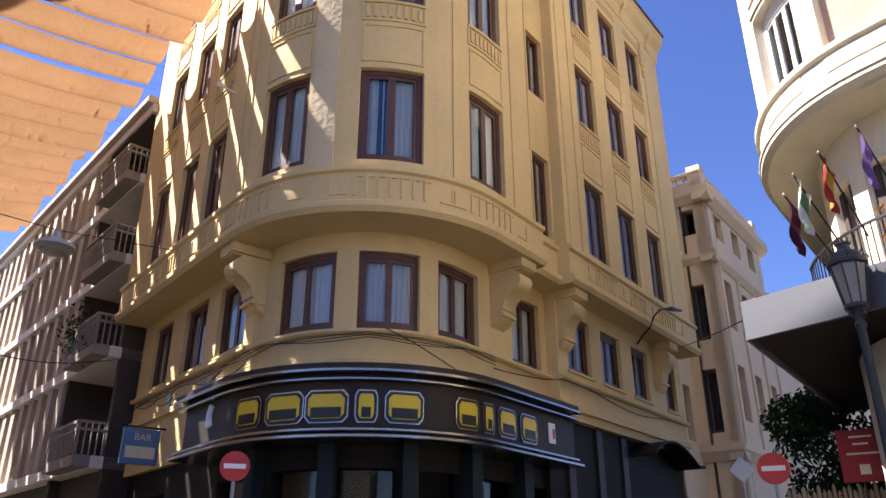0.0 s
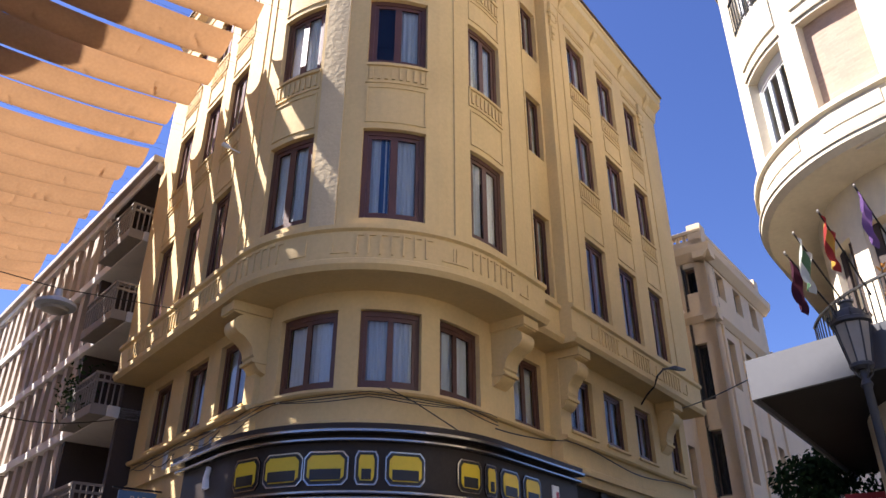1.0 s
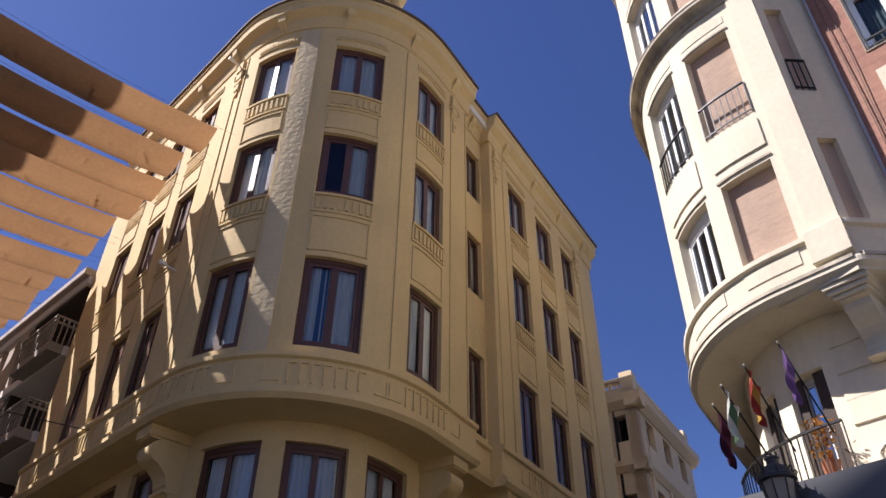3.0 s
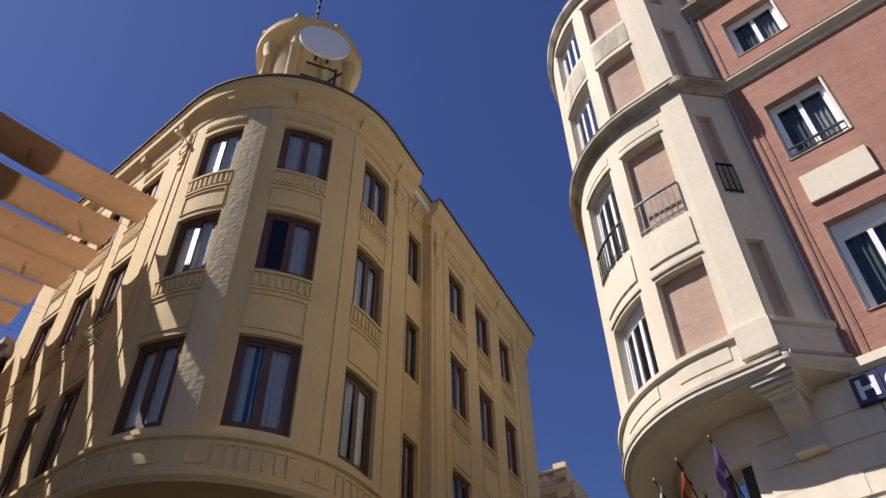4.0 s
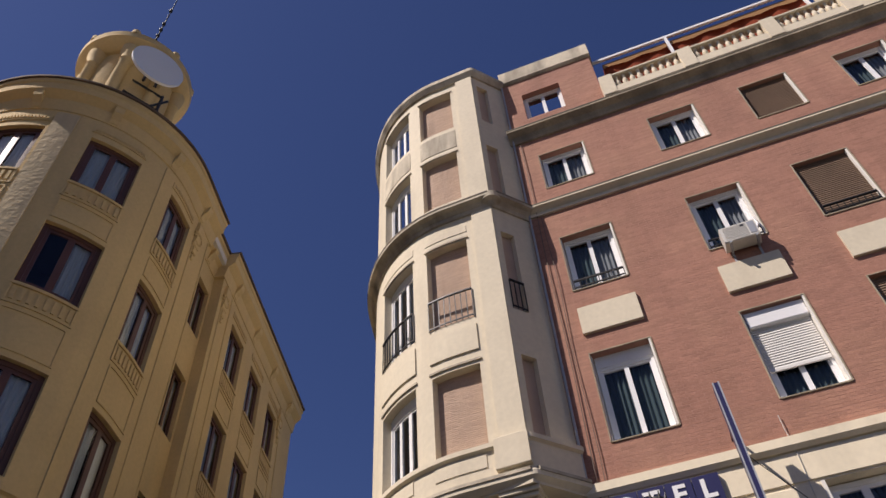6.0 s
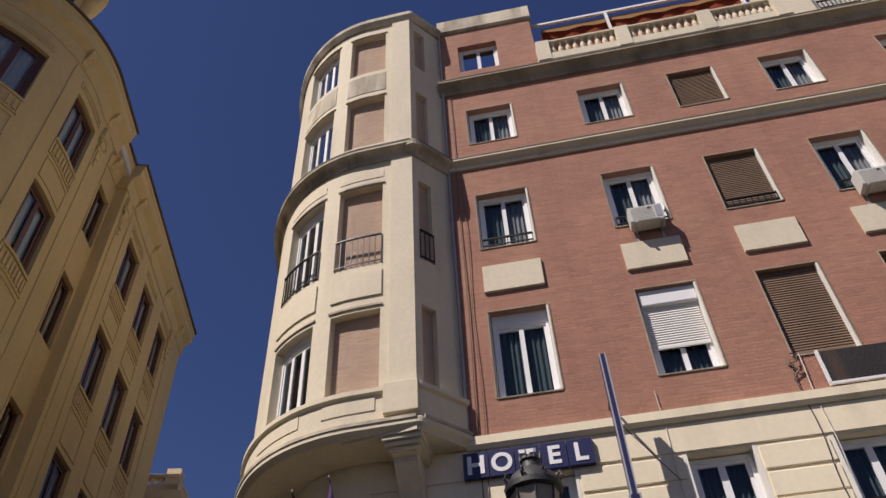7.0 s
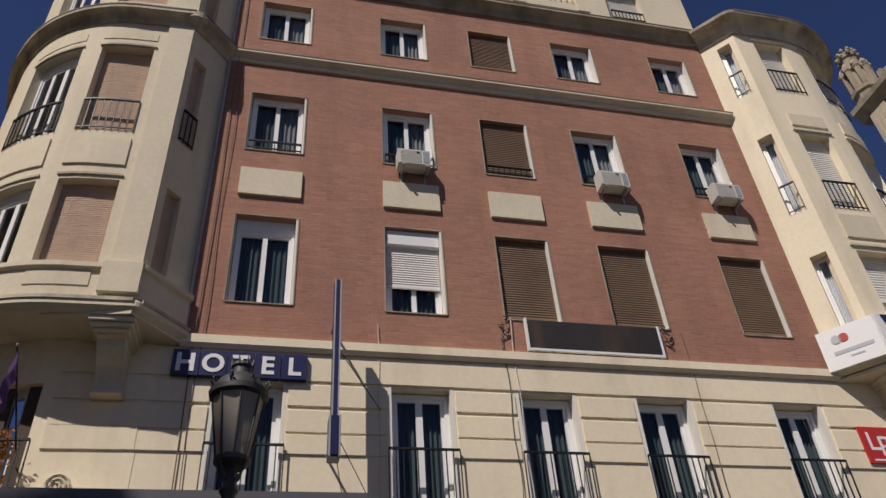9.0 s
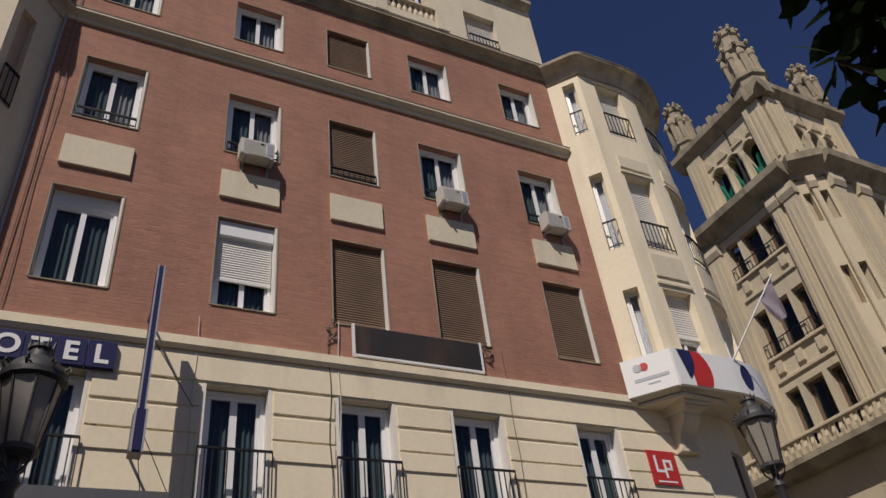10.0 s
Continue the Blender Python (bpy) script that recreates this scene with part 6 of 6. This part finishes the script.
for k in range(22):
    fx, fy, _ = ray_spot(23.2 + 0.3 * k, 0, 15.7)
    h = 3.07 + 0.06 * math.sin(k * 2.3)
    Build().tube([(fx, fy, 0), (fx, fy, h - 0.06), (fx, fy, h)], [0.035, 0.035, 0.012], 6).done("picket", WOODEN, fn)
fa, fb = ray_spot(23.1, 0, 15.75), ray_spot(29.7, 0, 15.75)
for z in (0.6, 2.5):
    Build().tube([(fa[0], fa[1], z), (fb[0], fb[1], z)], 0.025, 6).done("rail", WOODEN, fn)
tx, ty, tz = ray_spot(129.3, 0.8, 3.7)
tree = thing("orange_tree", (tx, ty, 0), "dark leaved orange tree branch hanging into view", "tree")
Build().tube([(tx, ty, 0), (tx + 0.05, ty, 1.5), (tx - 0.05, ty + 0.1, 3.0), (tx, ty + 0.1, tz)], [0.12, 0.1, 0.08, 0.04]).done("trunk", BARK, tree)
for a in range(5):
    an2 = a * 1.3
    Build().tube([(tx, ty + 0.1, 3.2 + 0.2 * a), (tx + 0.35 * math.cos(an2), ty + 0.35 * math.sin(an2), 3.9 + 0.2 * a), (tx + 0.65 * math.cos(an2), ty + 0.65 * math.sin(an2), 4.3 + 0.2 * a)], [0.04, 0.025, 0.01], 6).done("limb", BARK, tree)
lb = Build()
for dx, dy, dz2, r, n in ((0, 0, 0.2, 0.62, 420), (-0.1, 0.4, 0.5, 0.35, 160), (0.1, 0.36, -0.05, 0.36, 110), (0, -0.5, 0, 0.6, 250)):
    leafy(lb, (tx + dx, ty + dy, tz + dz2), (r, r, r), n, 0.2)
lb.done("crown", LEAF, tree)

# ---- bricks of the hotel, one by one near its first windows ----
bed = [o for o in bB.children if o.name == "brick_wall_bed"][0]
allb = courses(BR, 0.0, 11.3, 7.84, 14.26, bh) + courses(BR, 0.0, 11.3, 14.58, 17.1, bh) + courses(BR, 0.0, 2.45, 17.56, 20.0, [(0.5, 1.5, 18.1, 19.28)])
allb = [q for q in allb if not any(a - 0.02 < (q[0] + q[1]) / 2 < b + 0.02 and 10.72 < (q[2] + q[3]) / 2 < 11.36 for a, b in bcols)]
near_b = [q for q in allb if q[1] < 3.1 and q[2] < 10.4][:300]
chosen = set(near_b)
rest = Build()
for q in allb:
    if q not in chosen:
        brick_box(rest, BR, q, -0.006, 0.0002 + 0.0004 * random.random())
ob = rest.done("brick_facing", BRICK, bB, "weathered red facing bricks", turn=False, kind="stuff")
for q in near_b:
    bk = Build()
    brick_box(bk, BR, q, -0.006, 0.0002 + 0.0004 * random.random())
    bk.done("brick", BRICK, bed, turn=False)
for c, e in ((8.5, 10.2), (11.3, 13.5), (14.9, 16.7), (17.8, 19.5)):
    inf = Build()
    for q in courses(BT, 11.82, 12.74, c, e, (), (0.235, 0.03), 0.009):
        brick_box(inf, BT, q, -0.175, -0.1665 + 0.002 * random.random())
    inf.done("infill_bricks", PALE_BRICK, bB, "pale bricked-up window opening", turn=False, kind="stuff")

# ---- arched hood and wall unit at the far end of the yellow building ----
hood = thing("entrance_hood", A.p3(22.2, -0.5, 3.9), "dark curved hood over a doorway of the yellow building", "canopy")
hb = Build()
rows = []
for i in range(25):
    x = i / 24
    u = 20.8 + 3.7 * x
    z = 4.55 + 0.55 * math.sin(math.pi * min(1, x * 1.15)) ** 0.9 * (1 - 0.25 * x) + (0.03 if x > 0.88 else 0)
    rows.append([A.p3(u, -0.86, z), A.p3(u, -0.1, z), A.p3(u, -0.1, z + 0.06), A.p3(u, -0.86, z + 0.06)])
hb.grid(rows)
hb.done("hood_shell", SHOP_BROWN, hood)
AS = Track(A.at(22.0, -0.85), 37.3, [("L", 3)])
air_conditioner(AS, 1.9, 5.0, "old white air conditioner on the side street wall")
# wall piece coloured dark to stand for the shade beneath the hood
Build().bar(A, 16.7, AEND, 4.0, 5.1, -1.15, -0.86).done("lintel_wall", SHOP_BROWN, bA)
Build().bar(A, 16.4, 20.6, 0, 5.05, -0.86, -0.76, 0.02).done("dark_cladding", SHOP_BROWN, bA)
for u in (17.2, 18.7, 20.1):
    Build().bar(A, u, u + 0.3, 0, 5.15, -0.77, -0.7, 0.02).done("cladding_pier", SHOP_DARK, bA)
Build().bar(A, 20.7, 23.4, 0, 4.62, -0.86, -0.8).done("doorway_panel", SHOP_BROWN, bA)


# ---- hanging plaster ornaments and small wall spots on the yellow building ----
for u in (6.95, 14.3, 16.85, 23.05):
    orn = Build().bar(A, u - 0.16, u + 0.16, 18.7, 19.1, -0.02, 0.1, 0.03).done("ornament", YELLOW, bA)
    for k, (w, z0, z1, dd) in enumerate(((0.13, 18.38, 18.68, 0.08), (0.17, 18.2, 18.36, 0.07), (0.1, 17.92, 18.18, 0.07), (0.05, 17.7, 17.9, 0.05))):
        Build().bar(A, u - w, u + w, z0, z1, -0.02, dd, 0.03).done("ornament_leaf", YELLOW, orn)
    for side_ in (-1, 1):
        Build().tube([A.p3(u + side_ * (0.2 + 0.05 * math.cos(k * 0.9)), 0.05, 18.6 + 0.1 * math.sin(k * 0.9)) for k in range(7)], 0.03, 6).done("ornament_scroll", YELLOW, orn)
for u, z in ((6.15, 12.2), (6.9, 19.0)):
    sp = thing("wall_spotlight", A.p3(u, 0.0, z), "small white spotlight on an arm from the yellow wall", "spotlight", "facade spotlights")
    Build().tube([A.p3(u, -0.02, z), A.p3(u, 0.32, z + 0.03)], 0.02).done("arm", WHITE, sp)
    Build().tube([A.p3(u, 0.28, z + 0.03), A.p3(u, 0.46, z + 0.06)], [0.045, 0.06]).done("lamp_head", WHITE, sp)

# ---- junction boxes and loose cables on the side street wall ----
for u, z, w, h in ((2.35, 5.35, 0.34, 0.5), (4.45, 5.3, 0.3, 0.46), (5.0, 5.5, 0.16, 0.2)):
    jb = thing("junction_box", A.p3(u, -0.8, z), "small grey junction box fixed to the yellow wall", "junction box", "junction boxes on the yellow wall")
    Build().bar(A, u, u + w, z, z + h, -0.86, -0.72, 0.01).done("box", DULL_SHADED_CONCRETE, jb)
    Build().bar(A, u + 0.03, u + w - 0.03, z + 0.03, z + h - 0.03, -0.72, -0.705, 0.006).done("box_lid", GREY, jb)
for k in range(5):
    a, b = 0.4 + 1.2 * k, 1.9 + 1.2 * k
    cable("facade_cable", [A.p3(a + (b - a) * q / 10, -0.68 - 0.01 * k, 5.72 - 0.07 * (k % 3) - (0.12 + 0.04 * (k % 2)) * math.sin(math.pi * q / 10)) for q in range(11)], 0.012, "dark cable sagging along the yellow facade")
cable("facade_cable", [A.p3(0.25, -0.78, 0.5), A.p3(0.22, -0.78, 3.0), A.p3(0.3, -0.76, 5.7)], 0.02, "dark cable running up the yellow facade")
